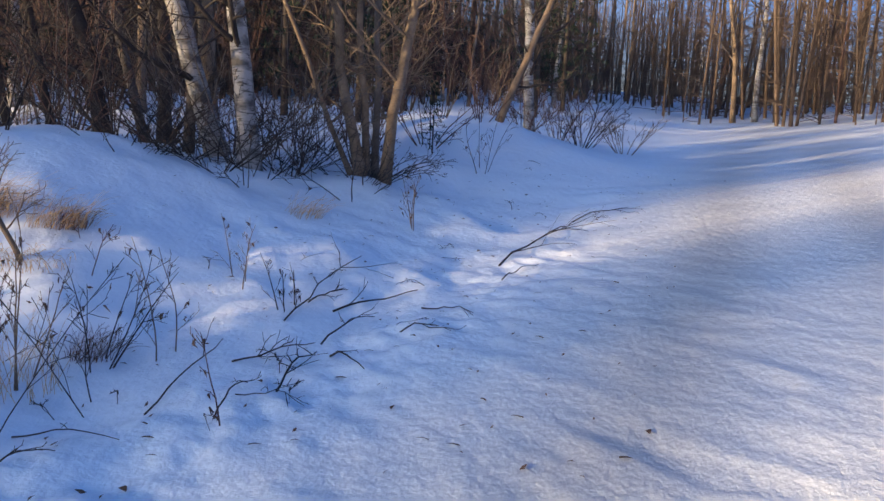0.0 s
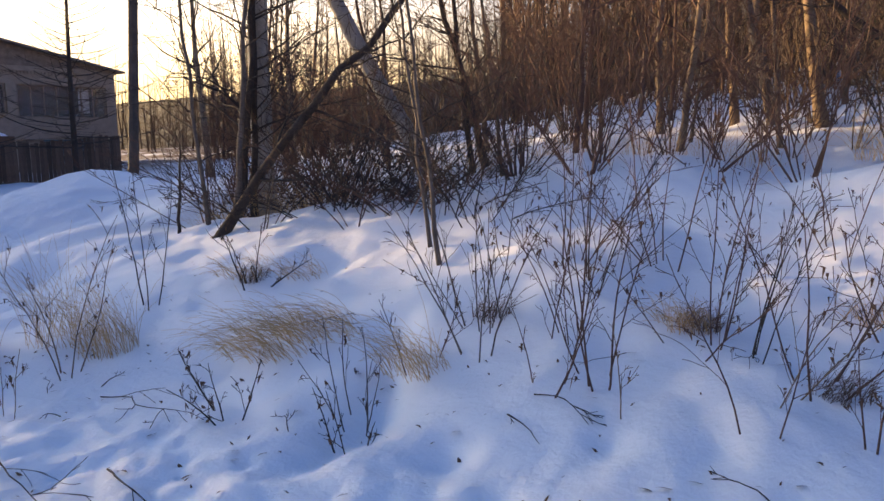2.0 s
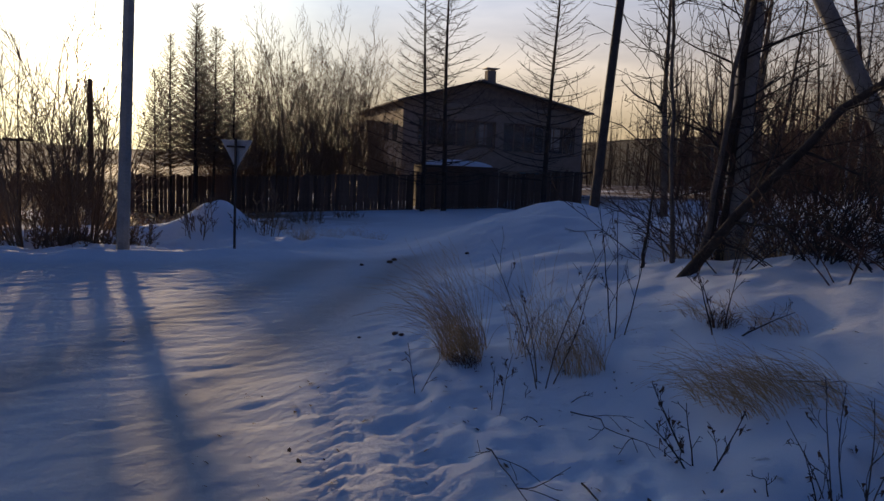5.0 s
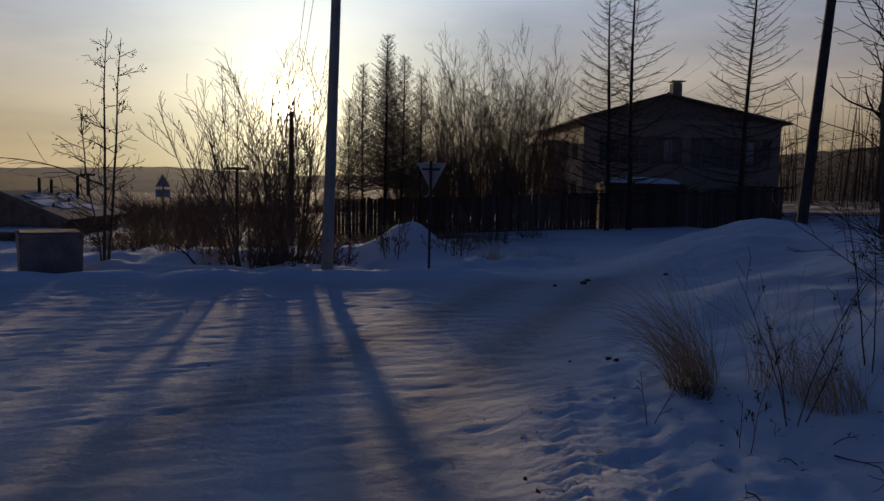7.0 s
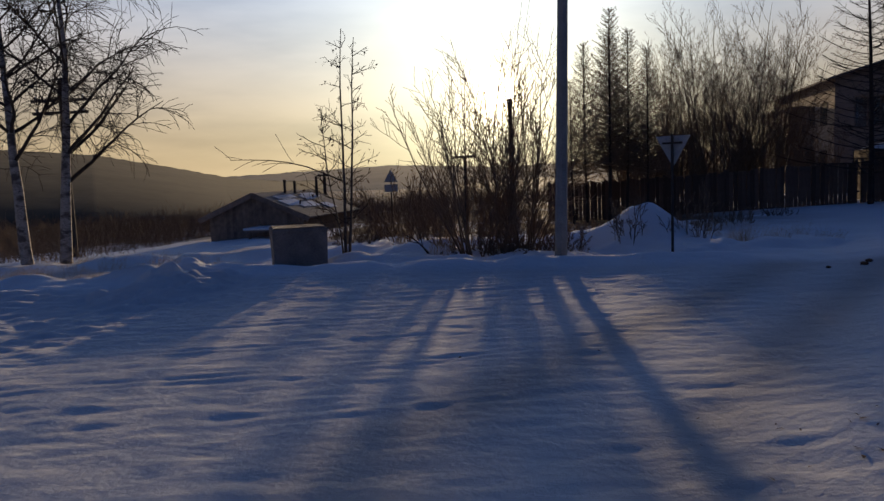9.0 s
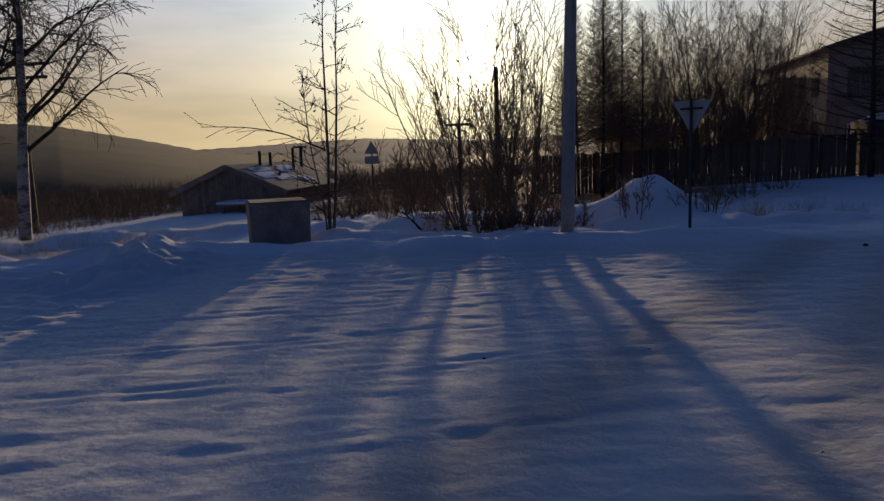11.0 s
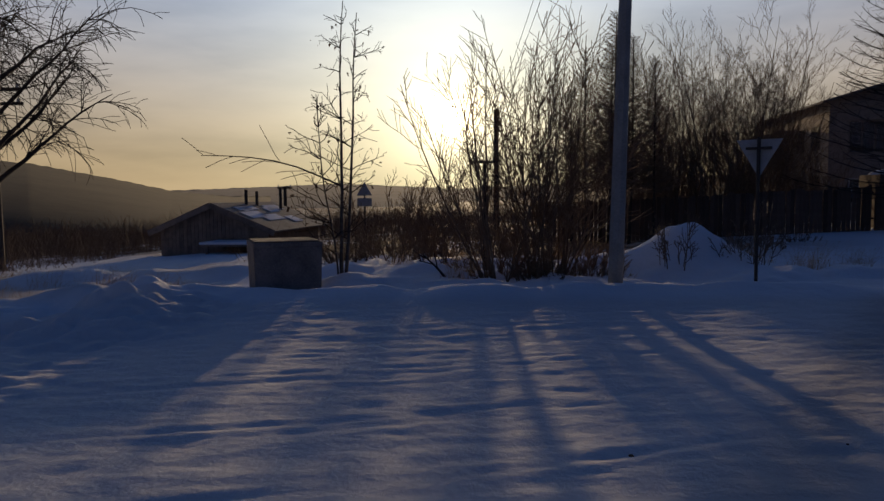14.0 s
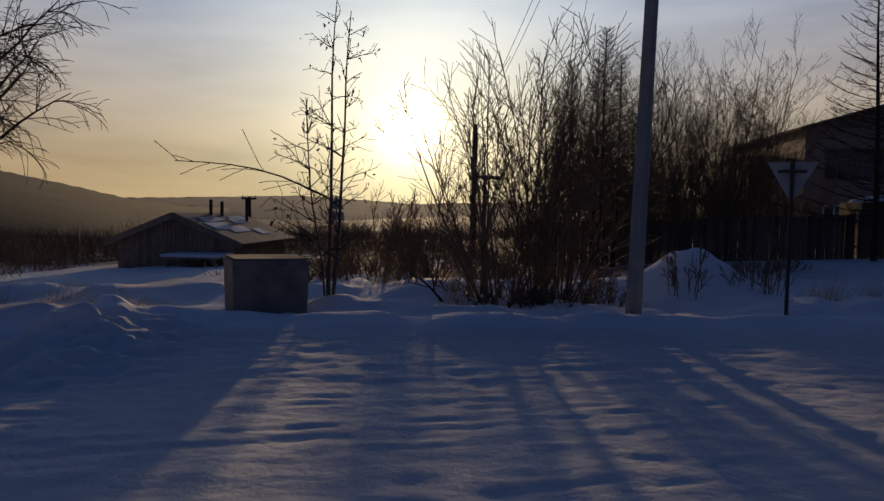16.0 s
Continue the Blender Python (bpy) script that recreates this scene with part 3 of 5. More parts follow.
# ---- junction: poles, sign, bin, hut, house ----
def concrete_pole(x, y, h, lean_x=0.0, lean_y=0.0, material=CONCRETE, label="", r0=0.13, r1=0.085):
    e = thing("utility_pole", pose(x, y, gz(x, y) - 0.3, lean_y, lean_x, 0), label, "utility pole")
    bm = bmesh.new()
    bmesh.ops.create_cone(bm, cap_ends=True, segments=8, radius1=r0, radius2=r1, depth=h, matrix=Matrix.Translation((0, 0, h / 2)))
    part("shaft", bm, material, e)
    return e


concrete_pole(0.8, 15.97, 9.3, 1.5, 0.0, CONCRETE, "tall grey concrete utility pole in a snow ridge")
concrete_pole(15.2, 19.8, 11.0, 4.5, 0.0, WOODPOLE, "dark leaning utility pole beside the side road", 0.17, 0.12)


def yield_sign(x, y):
    z = gz(x, y)
    e = thing("road_sign", pose(x, y, z, 0, 0, -35), "triangular yield sign seen from its grey back", "road sign")
    top = 2.04 - z
    bm = bmesh.new()
    bmesh.ops.create_cone(bm, cap_ends=True, segments=8, radius1=0.028, radius2=0.028, depth=top + 0.33, matrix=Matrix.Translation((0, 0, (top - 0.27) / 2)))
    part("post", bm, DARKSTEEL, e)
    bm = bmesh.new()
    h = 0.70 * 0.866
    tri = [(-0.35, top), (0.35, top), (0, top - h)]
    vs = [bm.verts.new((px, 0.045, pz)) for px, pz in tri]
    face = bm.faces.new(vs)
    r = bmesh.ops.extrude_face_region(bm, geom=[face])
    bmesh.ops.translate(bm, vec=(0, 0.006, 0), verts=[v for v in r["geom"] if isinstance(v, bmesh.types.BMVert)])
    part("plate", bm, STEEL, e, "bare grey back of the triangular plate")
    part("bracket", boxes(((-0.19, -0.03, top - 0.16), (0.19, 0.045, top - 0.12)), bevel=0.004), DARKSTEEL, e)
    return e


yield_sign(2.95, 15.5)


def litter_bin(x, y, turn):
    """Square concrete enclosure with a wider rim."""
    z = gz(x, y) - 0.1
    e = thing("concrete_bin", pose(x, y, z, 0, 0, turn), "grey concrete box with overhanging rim beside the road", "bin")
    bm = bmesh.new()
    g = bmesh.ops.create_cube(bm, size=1.0, matrix=Matrix.Translation((0, 0, 0.46)) @ Matrix.Diagonal((1.14, 1.1, 0.92, 1)))
    for v in g["verts"]:
        if v.co.z > 0.5:
            v.co.x *= 1.05; v.co.y *= 1.05
    bmesh.ops.bevel(bm, geom=list(bm.edges), offset=0.015, segments=2, affect="EDGES")
    part("body", bm, BINWALL, e)
    part("rim", boxes(((-0.605, -0.6, 0.90), (0.605, 0.6, 0.985)), bevel=0.012), BINWALL, e)
    part("cover", boxes(((-0.57, -0.56, 0.983), (0.57, 0.56, 1.01)), bevel=0.01), OLDWOOD, e, "weathered board cover")
    return e


litter_bin(-5.0, 17.05, 21)


def wire(a, b, sag, r=0.008, n=14):
    a, b = np.array(a), np.array(b)
    t = np.linspace(0, 1, n)[:, None]
    p = a * (1 - t) + b * t
    p[:, 2] -= sag * 4 * (t * (1 - t))[:, 0]
    tb = Tubes()
    tb.tube(p, np.full(n, r), 4)
    ob = new("overhead_wire", tb.mesh("overhead_wire", DARKSTEEL))
    return tagged(ob, "thin dark overhead wire strung between poles", "wire", "overhead wires")


def far_pole(x, y, h, arms, label):
    z = gz(x, y) - 0.3
    e = thing("utility_pole", pose(x, y, z), label, "utility pole")
    bm = bmesh.new()
    bmesh.ops.create_cone(bm, cap_ends=True, segments=8, radius1=0.15, radius2=0.1, depth=h, matrix=Matrix.Translation((0, 0, h / 2)))
    part("shaft", bm, WOODPOLE, e)
    for drop, w in arms:
        part("crossarm", boxes(((-w / 2, -0.18, h - drop - 0.06), (w / 2, -0.1, h - drop + 0.06)), bevel=0.01), WOODPOLE, e)
        for k in (-1, 1):
            bm = bmesh.new()
            bmesh.ops.create_cone(bm, cap_ends=True, segments=6, radius1=0.05, radius2=0.035, depth=0.14, matrix=Matrix.Translation((k * w * 0.42, -0.14, h - drop + 0.12)))
            part("insulator", bm, STEEL, e)
    return e


far_pole(0.05, 37.0, 6.1, (), "plain wooden utility pole in the valley brush")
far_pole(-12.7, 51.0, 3.7, ((0.1, 0.9),), "distant low wooden pole with one crossarm")
far_pole(-18.3, 30.0, 7.6, ((0.9, 2.4), (1.4, 2.4)), "wooden pole with two crossarms behind birches")
wire((0.95, 15.97, 8.6), (0.15, 37.0, 5.2), 0.5)
wire((0.65, 15.97, 8.4), (-0.05, 37.0, 5.1), 0.5)
wire((0.95, 15.97, 8.6), (16.0, 19.8, 9.6), 0.5)
wire((15.9, 19.8, 9.4), (27.0, 52.0, 9.0), 0.8)
wire((16.2, 19.8, 9.0), (28.5, 52.0, 8.6), 0.8)


def t_post(x, y):
    z = gz(x, y)
    e = thing("clothes_post", pose(x, y, z), "thin wooden post with a short crossbar among willow stems", "post")
    bm = bmesh.new()
    bmesh.ops.create_cone(bm, cap_ends=True, segments=8, radius1=0.045, radius2=0.035, depth=1.9 - z + 0.3, matrix=Matrix.Translation((0, 0, (1.9 - z - 0.3) / 2)))
    part("post", bm, WOODPOLE, e)
    part("crossbar", boxes(((-0.3, -0.07, 1.84 - z), (0.3, -0.03, 1.9 - z)), bevel=0.008), WOODPOLE, e)
    return e


t_post(-1.25, 18.75)


def warning_sign(x, y):
    z = gz(x, y)
    e = thing("road_sign", pose(x, y, z, 0, 0, -8), "distant triangular warning sign with a square plate below", "road sign")
    top = 1.85 - z
    bm = bmesh.new()
    bmesh.ops.create_cone(bm, cap_ends=True, segments=8, radius1=0.035, radius2=0.035, depth=top + 0.2, matrix=Matrix.Translation((0, 0, (top - 0.4) / 2)))
    part("post", bm, DARKSTEEL, e)
    bm = bmesh.new()
    vs = [bm.verts.new((px, -0.05, pz)) for px, pz in ((-0.36, top - 0.62), (0.36, top - 0.62), (0, top))]
    r = bmesh.ops.extrude_face_region(bm, geom=[bm.faces.new(vs)])
    bmesh.ops.translate(bm, vec=(0, 0.008, 0), verts=[v for v in r["geom"] if isinstance(v, bmesh.types.BMVert)])
    part("plate", bm, STEEL, e, "grey triangular plate")
    part("lower_plate", boxes(((-0.34, -0.05, top - 1.1), (0.34, -0.042, top - 0.74)), bevel=0.003), STEEL, e)
    return e


warning_sign(-5.9, 37.0)


# ---- two-storey house ----
def house(x, y, z, turn):
    """Local frame: facade along x from 0 to 11.4 at y = 0, body runs to +y."""
    e = thing("house", pose(x, y, z, 0, 0, turn), "two-storey grey brick house with low gable roof and glazed loggias", "house")
    W, D, H, R = 11.8, 13.0, 5.3, 1.36
    RX = 4.7   # ridge
    # storeys: wall panels with real openings
    fl = [((0, 0, -0.8), (0.9, 0.38, H)), ((5.85, 0, -0.8), (6.35, 0.38, H)), ((W - 0.55, 0, -0.8), (W, 0.38, H)),
          ((0.9, 0, -0.8), (5.85, 0.38, 0.25)), ((6.35, 0, -0.8), (W - 0.55, 0.38, 0.1)),
          ((0.9, 0, 1.55), (5.85, 0.38, 2.75)), ((6.35, 0, 1.4), (W - 0.55, 0.38, 2.6)),
          ((0.9, 0, 4.35), (5.85, 0.38, H)), ((6.35, 0, 4.35), (W - 0.55, 0.38, H))]
    for item in fl + [((0, 0.38, -0.8), (0.38, D, H)), ((W - 0.38, 0.38, -0.8), (W, D, H)), ((0.38, D - 0.38, -0.8), (W - 0.38, D, H))]:
        part("wall", boxes(item), BRICKWHITE, e)
    for item in (((0.38, 0.38, 2.45), (W - 0.38, D - 0.38, 2.65)), ((0.38, 0.38, H - 0.2), (W - 0.38, D - 0.38, H - 0.02))):
        part("floor_slab", boxes(item), CONCRETE, e)
    # shade of the recess is painted onto this wall
    part("loggia_back", boxes(((0.38, 1.5, -0.6), (W - 0.38, 1.62, H - 0.2))), ROOM_SHADE, e, "dark rear wall of the loggias")
    # gable
    for yy0, yy1 in ((0.0, 0.3), (D - 0.3, D)):
        bm = bmesh.new()
        a = [bm.verts.new(p) for p in ((0, yy0, H), (W, yy0, H), (RX, yy0, H + R))]
        b = [bm.verts.new(p) for p in ((0, yy1, H), (W, yy1, H), (RX, yy1, H + R))]
        bm.faces.new(a); bm.faces.new(b[::-1])
        for i in range(3):
            bm.faces.new((a[i], b[i], b[(i + 1) % 3], a[(i + 1) % 3]))
        part("gable", bm, OLDWOOD, e, "board-clad gable triangle")
    # roof slopes with overhang
    for s0, s1, lab in (((-0.45, H - 0.12), (RX, H + R + 0.03), ""), ((RX, H + R + 0.03), (W + 0.45, H - 0.12), "")):
        bm = bmesh.new()
        vs = []
        for dz in (0.0, 0.1):
            vs.append([bm.verts.new((px, py, pz + dz)) for px, pz in (s0, s1) for py in (-0.5, D + 0.4)])
        lo, hi = vs
        for q in ((lo[0], lo[1], lo[3], lo[2]), (hi[0], hi[2], hi[3], hi[1]), (lo[0], lo[2], hi[2], hi[0]), (lo[1], hi[1], hi[3], lo[3]), (lo[0], hi[0], hi[1], lo[1]), (lo[2], lo[3], hi[3], hi[2])):
            bm.faces.new(q)
        bmesh.ops.recalc_face_normals(bm, faces=list(bm.faces))
        part("roof", bm, ROOFSLATE, e, "grey slate roof slope dusted with snow")
    bm = boxes(((5.55, 1.0, H + 0.6), (6.1, 1.55, H + R + 0.9)), bevel=0.01)
    ch = part("chimney", bm, BRICKWHITE, e, "pale brick chimney")
    part("chimney_cap", boxes(((5.4, 0.85, H + R + 1.0), (6.25, 1.7, H + R + 1.04)), ((5.62, 1.07, H + R + 0.9), (5.66, 1.11, H + R + 1.0)), ((6.0, 1.45, H + R + 0.9), (6.04, 1.49, H + R + 1.0))), STEEL, ch)
    # dentil course under the eaves
    for k in range(30):
        x0 = 5.9 + k * 0.18
        part("dentil", boxes(((x0, -0.09, H - 0.42), (x0 + 0.09, -0.002, H - 0.26))), BRICKWHITE, e)
    part("cornice", boxes(((5.8, -0.12, H - 0.26), (W, -0.002, H - 0.16)), ((0, -0.1, H - 0.26), (5.8, -0.002, H - 0.18))), BRICKWHITE, e)

    def glazing(x0, x1, z0, z1, n, mat, name="window", glass=GLASS, rows=1):
        w = part(name, boxes(((x0, 0.10, z0), (x1, 0.18, z0 + 0.07)), ((x0, 0.10, z1 - 0.07), (x1, 0.18, z1))), mat, e)
        for i in range(n + 1):
            xx = x0 + (x1 - x0 - 0.06) * i / n
            part("mullion", boxes(((xx, 0.102, z0 + 0.07), (xx + 0.06, 0.178, z1 - 0.07))), mat, w)
        for i in range(n):
            xa, xb = x0 + (x1 - x0 - 0.06) * i / n + 0.06, x0 + (x1 - x0 - 0.06) * (i + 1) / n
            part("pane", boxes(((xa, 0.135, z0 + 0.07), (xb, 0.145, z1 - 0.07))), glass, w)
        for r in range(1, rows):
            zz = z0 + (z1 - z0) * r / rows
            part("transom", boxes(((x0, 0.104, zz), (x1, 0.176, zz + 0.05))), mat, w)
        return w
    glazing(0.95, 5.8, 2.75, 4.35, 8, OLDWOOD)
    glazing(6.4, W - 0.6, 2.6, 4.35, 7, OLDWOOD)
    glazing(1.0, 5.6, 0.25, 1.55, 9, WHITEFRAME, rows=2)
    glazing(7.6, W - 0.7, 0.1, 1.4, 4, BLUEPAINT, rows=2)
    part("board_panel", boxes(((6.36, 0.12, 0.1), (7.58, 0.2, 1.4))), OLDWOOD, e)
    part("white_curtain", boxes(((5.0, 0.6, 3.0), (5.5, 0.63, 4.2))), WHITEFRAME, e)
    part("white_curtain", boxes(((9.9, 0.6, 2.9), (10.5, 0.63, 4.2))), WHITEFRAME, e)
    # lower stair annex on the side
    a = part("annex", boxes(((-0.9, 5.4, -0.8), (0.0, 11.0, 4.2))), BRICKWHITE, e, "lower brick annex on the side wall")
    part("annex_roof", boxes(((-1.1, 5.2, 4.2), (0.0, 11.25, 4.32))), ROOFSLATE, a)
    # side windows: solid plates with the room's shade painted on
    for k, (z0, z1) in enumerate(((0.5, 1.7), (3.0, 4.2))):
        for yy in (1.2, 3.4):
            part("side_window", boxes(((-0.02, yy, z0), (0.01, yy + 1.2, z1))), ROOM_SHADE, e)
    return e


house(16.5, 40.3, 0.33, -6.85)


def board_fence(x0, y0, x1, y1, h, step=0.16, label="dark weathered board fence around the house yard"):
    L, a = math.hypot(x1 - x0, y1 - y0), math.degrees(math.atan2(y1 - y0, x1 - x0))
    e = thing("fence", pose(x0, y0, 0, 0, 0, a), label, "fence")
    rng = random.Random(int(x0 * 10))
    me = boxes(((0, 0, 0), (step * 0.92, 0.025, h)), bevel=0.0)
    slat = bpy.data.meshes.new("slat"); me.to_mesh(slat); me.free(); slat.materials.append(FENCEWOOD)
    c, s = math.cos(math.radians(a)), math.sin(math.radians(a))
    n = int(L / step)
    for k in range(n):
        d = k * step
        ob = new("slat", slat)
        ob.parent = e
        ob.matrix_basis = pose(d, rng.uniform(-0.01, 0.01), gz(x0 + c * d, y0 + s * d) - 0.12 + rng.uniform(-0.06, 0.04), 0, rng.uniform(-1, 1), 0)
    for zz in (0.45, h - 0.35):
        tb = Tubes()
        pts = [(d, 0.06, gz(x0 + c * d, y0 + s * d) + zz) for d in np.linspace(0, L, 12)]
        tb.tube(pts, np.full(12, 0.035), 4)
        tb.put("rail", FENCEWOOD, e)
    for d in np.arange(0, L, 2.4):
        ob = part("post", boxes(((-0.05, 0.05, -0.4), (0.05, 0.15, h - 0.05))), FENCEWOOD, e)
        ob.location = (d, 0, gz(x0 + c * d, y0 + s * d))
    return e


board_fence(1.6, 33.2, 13.5, 30.9, 1.75)
board_fence(13.6, 30.9, 21.5, 29.0, 1.75)


def snowy_shed(x, y, turn):
    z = gz(x, y) - 0.1
    e = thing("garden_shed", pose(x, y, z, 0, 0, turn), "low dark shed with rounded snow on its roof", "shed")
    part("body", boxes(((-1.9, -1.0, 0), (1.9, 1.0, 2.1)), bevel=0.02), FENCEWOOD, e)
    bm = bmesh.new()
    bmesh.ops.create_uvsphere(bm, u_segments=20, v_segments=10, radius=1.0, matrix=Matrix.Translation((0, 0, 2.1)) @ Matrix.Diagonal((1.95, 1.1, 0.32, 1)))
    bmesh.ops.delete(bm, geom=[v for v in bm.verts if v.co.z < 2.09], context="VERTS")
    part("snow_cap", bm, SNOW, e, "rounded cap of snow", True)
    return e


snowy_shed(16.6, 33.2, -8)


# ---- low hut in the valley ----
def hut(x, y, z, turn):
    """Gable end along x, body to +y."""
    e = thing("hut", pose(x, y, z, 0, 0, turn), "low old wooden hut with patched slate roof and stove pipes", "hut")
    W, D, H, R = 4.7, 6.6, 1.6, 0.98
    n = 28
    for k in range(n):   # upright boards of the gable end
        x0 = -W / 2 + W * k / n
        xm = x0 + W / n / 2
        top = H + R * (1 - abs(xm) / (W / 2)) - 0.06
        part("board", boxes(((x0, -0.03, -1.0), (x0 + W / n * 0.95, 0.0, top))), OLDWOOD, e)
    bm = bmesh.new()
    a = [bm.verts.new((px, 0.0, pz)) for px, pz in ((-W / 2, -1), (W / 2, -1), (W / 2, H), (0, H + R - 0.08), (-W / 2, H))]
    b = [bm.verts.new((px, D, pz)) for px, pz in ((-W / 2, -1), (W / 2, -1), (W / 2, H), (0, H + R - 0.08), (-W / 2, H))]
    bm.faces.new(a); bm.faces.new(b[::-1])
    for i in range(5):
        bm.faces.new((a[i], b[i], b[(i + 1) % 5], a[(i + 1) % 5]))
    bmesh.ops.recalc_face_normals(bm, faces=list(bm.faces))
    part("wall", bm, FENCEWOOD, e)
    for s in (-1, 1):
        L = math.hypot(W / 2 + 0.4, R * (W / 2 + 0.4) / (W / 2))
        ang = math.degrees(math.atan2(R, W / 2)) * s
        rf = part("roof", boxes(((0, -0.35, 0), (L, D + 0.3, 0.06))) if s > 0 else boxes(((-L, -0.35, 0), (0, D + 0.3, 0.06))), ROOFSLATE, e, "patched slate roof slope with snow")
        rf.matrix_basis = pose(0, 0, H + R, 0, ang, 0)
        rng = random.Random(4)
        for k in range(7):
            yy = rng.uniform(0, D - 2); dd = rng.uniform(0.3, L - 0.9)
            lo, hi = (dd, yy, 0.062), (dd + rng.uniform(0.3, 0.7), yy + rng.uniform(0.8, 2.2), 0.085)
            if s < 0:
                lo, hi = (-hi[0], lo[1], lo[2]), (-lo[0], hi[1], hi[2])
            part("snow_patch", boxes((lo, hi), bevel=0.01), SNOW, rf)
        part("verge_board", boxes(((0, -0.38, -0.16), (L, -0.35, 0.08))) if s > 0 else boxes(((-L, -0.38, -0.16), (0, -0.35, 0.08))), OLDWOOD, rf)
    for px, py, h in ((0.25, 2.8, 0.62), (0.35, 3.8, 0.55), (0.9, 5.4, 0.75)):
        bm = bmesh.new()
        bmesh.ops.create_cone(bm, cap_ends=True, segments=8, radius1=0.075, radius2=0.075, depth=h + 0.6, matrix=Matrix.Translation((px, py, H + R - 0.3 + h / 2)))
        part("stove_pipe", bm, DARKSTEEL, e)
    # lean-to porch with snow on its roof
    po = part("porch_roof", boxes(((0.2, -1.7, 0.95), (2.3, -0.05, 1.02))), OLDWOOD, e)
    part("snow_cap", boxes(((0.15, -1.75, 1.022), (2.35, -0.06, 1.12)), bevel=0.035), SNOW, po)
    for px in (0.35, 2.1):
        part("porch_post", boxes(((px, -1.6, -1.0), (px + 0.1, -1.5, 0.95))), OLDWOOD, e)
    return e


hut(-11.8, 34.0, -1.66, -7)


# ---- trees beyond the junction ----


def place_at(name, x, y, label, category, turn=0.0, group="", tilt=(0, 0)):
    return thing(name, pose(x, y, gz(x, y) - 0.03, tilt[0], tilt[1], turn), label, category, group)


def young_birch(x, y):
    e = place_at("birch_tree", x, y, "slender leafless birch with several thin stems and dry leaves", "tree")
    rng = np.random.default_rng(21)
    tr, cr, lf = Tubes(), Tubes(), Tubes()
    for k, (dx, h, r, lean) in enumerate(((0.0, 5.4, 0.045, -0.03), (0.12, 5.3, 0.04, 0.05), (-0.1, 3.6, 0.022, -0.1))):
        pts, rad, dirs = stem(rng, (dx * 0.5, 0, -0.2), (lean, 0.02, 1), h, r, 0.008, 0.03, 0.01, 12)
        tr.tube(pts, rad, 6)
        for j in range(22):
            t = 0.2 + 0.8 * (j + rng.uniform(0, 1)) / 22
            i = min(int(t * 12), 11)
            a = rng.uniform(0, 6.28)
            L = rng.uniform(0.5, 1.1) * (1.2 - 0.7 * t)
            grow(cr, rng, pts[i], (math.cos(a), math.sin(a), 0.55), L, 0.012, 1, 4, 0.7, 0.45, 0.12, 0.03, 0.25, 3, 0.0055)
            for q in range(2):
                p = pts[i] + np.array([math.cos(a), math.sin(a), 0.35]) * L * rng.uniform(0.4, 1.0) + rng.normal(0, 0.06, 3)
                lf.blade(p, p + rng.normal(0, 0.03, 3), p + np.array([0, 0, -0.06]) + rng.normal(0, 0.02, 3), 0.022)
    # a low bough that reaches far to one side
    grow(cr, rng, (0, 0, 1.7), (-1.0, -0.2, 0.45), 2.6, 0.018, 1, 9, 0.6, 0.28, 0.06, -0.03, 0.15, 4, 0.006)
    tr.put("trunk", BARK_GREY, e); cr.put("crown", BARK_DARK, e); lf.put("dry_leaves", DRYLEAF, e)
    return e


young_birch(-4.02, 17.55)


def willow(x, y, h, w, stems, seed, label, twig=BARK_GREY, depth=2, kids=6, r=0.035, spread=0.42):
    """Fan of many upright stems from one base."""
    e = place_at("willow_bush", x, y, label, "bush")
    rng = np.random.default_rng(seed)
    tw = Tubes()
    for k in range(stems):
        st = Tubes()
        a = rng.uniform(0, 2 * np.pi)
        lean = spread * rng.uniform(0.05, 1.0)
        bx, by = math.cos(a) * w * 0.3 * rng.uniform(0.1, 1), math.sin(a) * w * 0.3 * rng.uniform(0.1, 1)
        H = h * rng.uniform(0.55, 1.02) * (1 - 0.25 * lean)
        pts, rad, dirs = stem(rng, (bx, by, -0.15), (math.cos(a) * lean, math.sin(a) * lean, 1), H, r * rng.uniform(0.6, 1.1), 0.006, 0.05, 0.03, 10)
        st.tube(pts, rad, 5)
        st.put("stem", twig, e)
        for j in range(kids):
            t = 0.2 + 0.8 * (j + rng.uniform(0, 1)) / kids
            i = min(int(t * 10), 9)
            side = unit(np.cross(dirs[i], rng.normal(0, 1, 3)))
            grow(tw, rng, pts[i], dirs[i] * 0.8 + side * 0.55, H * 0.3 * rng.uniform(0.6, 1.2) * (1.2 - 0.5 * t), max(0.009, rad[i] * 0.5), depth - 1, 5, 0.6, 0.5, 0.08, 0.06, 0.2, 3, 0.0055)
    tagged(tw.put("brushwood", twig, e), kind="stuff")
    return e


willow(-0.95, 18.1, 5.1, 2.2, 22, 31, "broad leafless willow bush with spreading stems", BARK_WILLOW, 2, 9, 0.024, 0.8)
willow(0.05, 18.4, 5.2, 2.2, 26, 36, "tall dense leafless willow bush behind the pole", BARK_WILLOW, 2, 10, 0.023, 0.55)
wl = willow(9.4, 35.2, 10.2, 3.6, 24, 32, "tall leafless willow spreading behind the yard fence", BARK_WILLOW, 3, 8, 0.055, 0.8)
for wx, wy, wa, ws in ((11.6, 36.4, 200, 0.92), (7.6, 36.8, 80, 0.85), (13.2, 40.0, 120, 0.95), (9.0, 40.5, 310, 0.95), (6.3, 38.6, 30, 0.85)):
    copy_thing(wl, pose(wx, wy, gz(wx, wy) - 0.03, 0, 0, wa) @ Matrix.Scale(ws, 4))
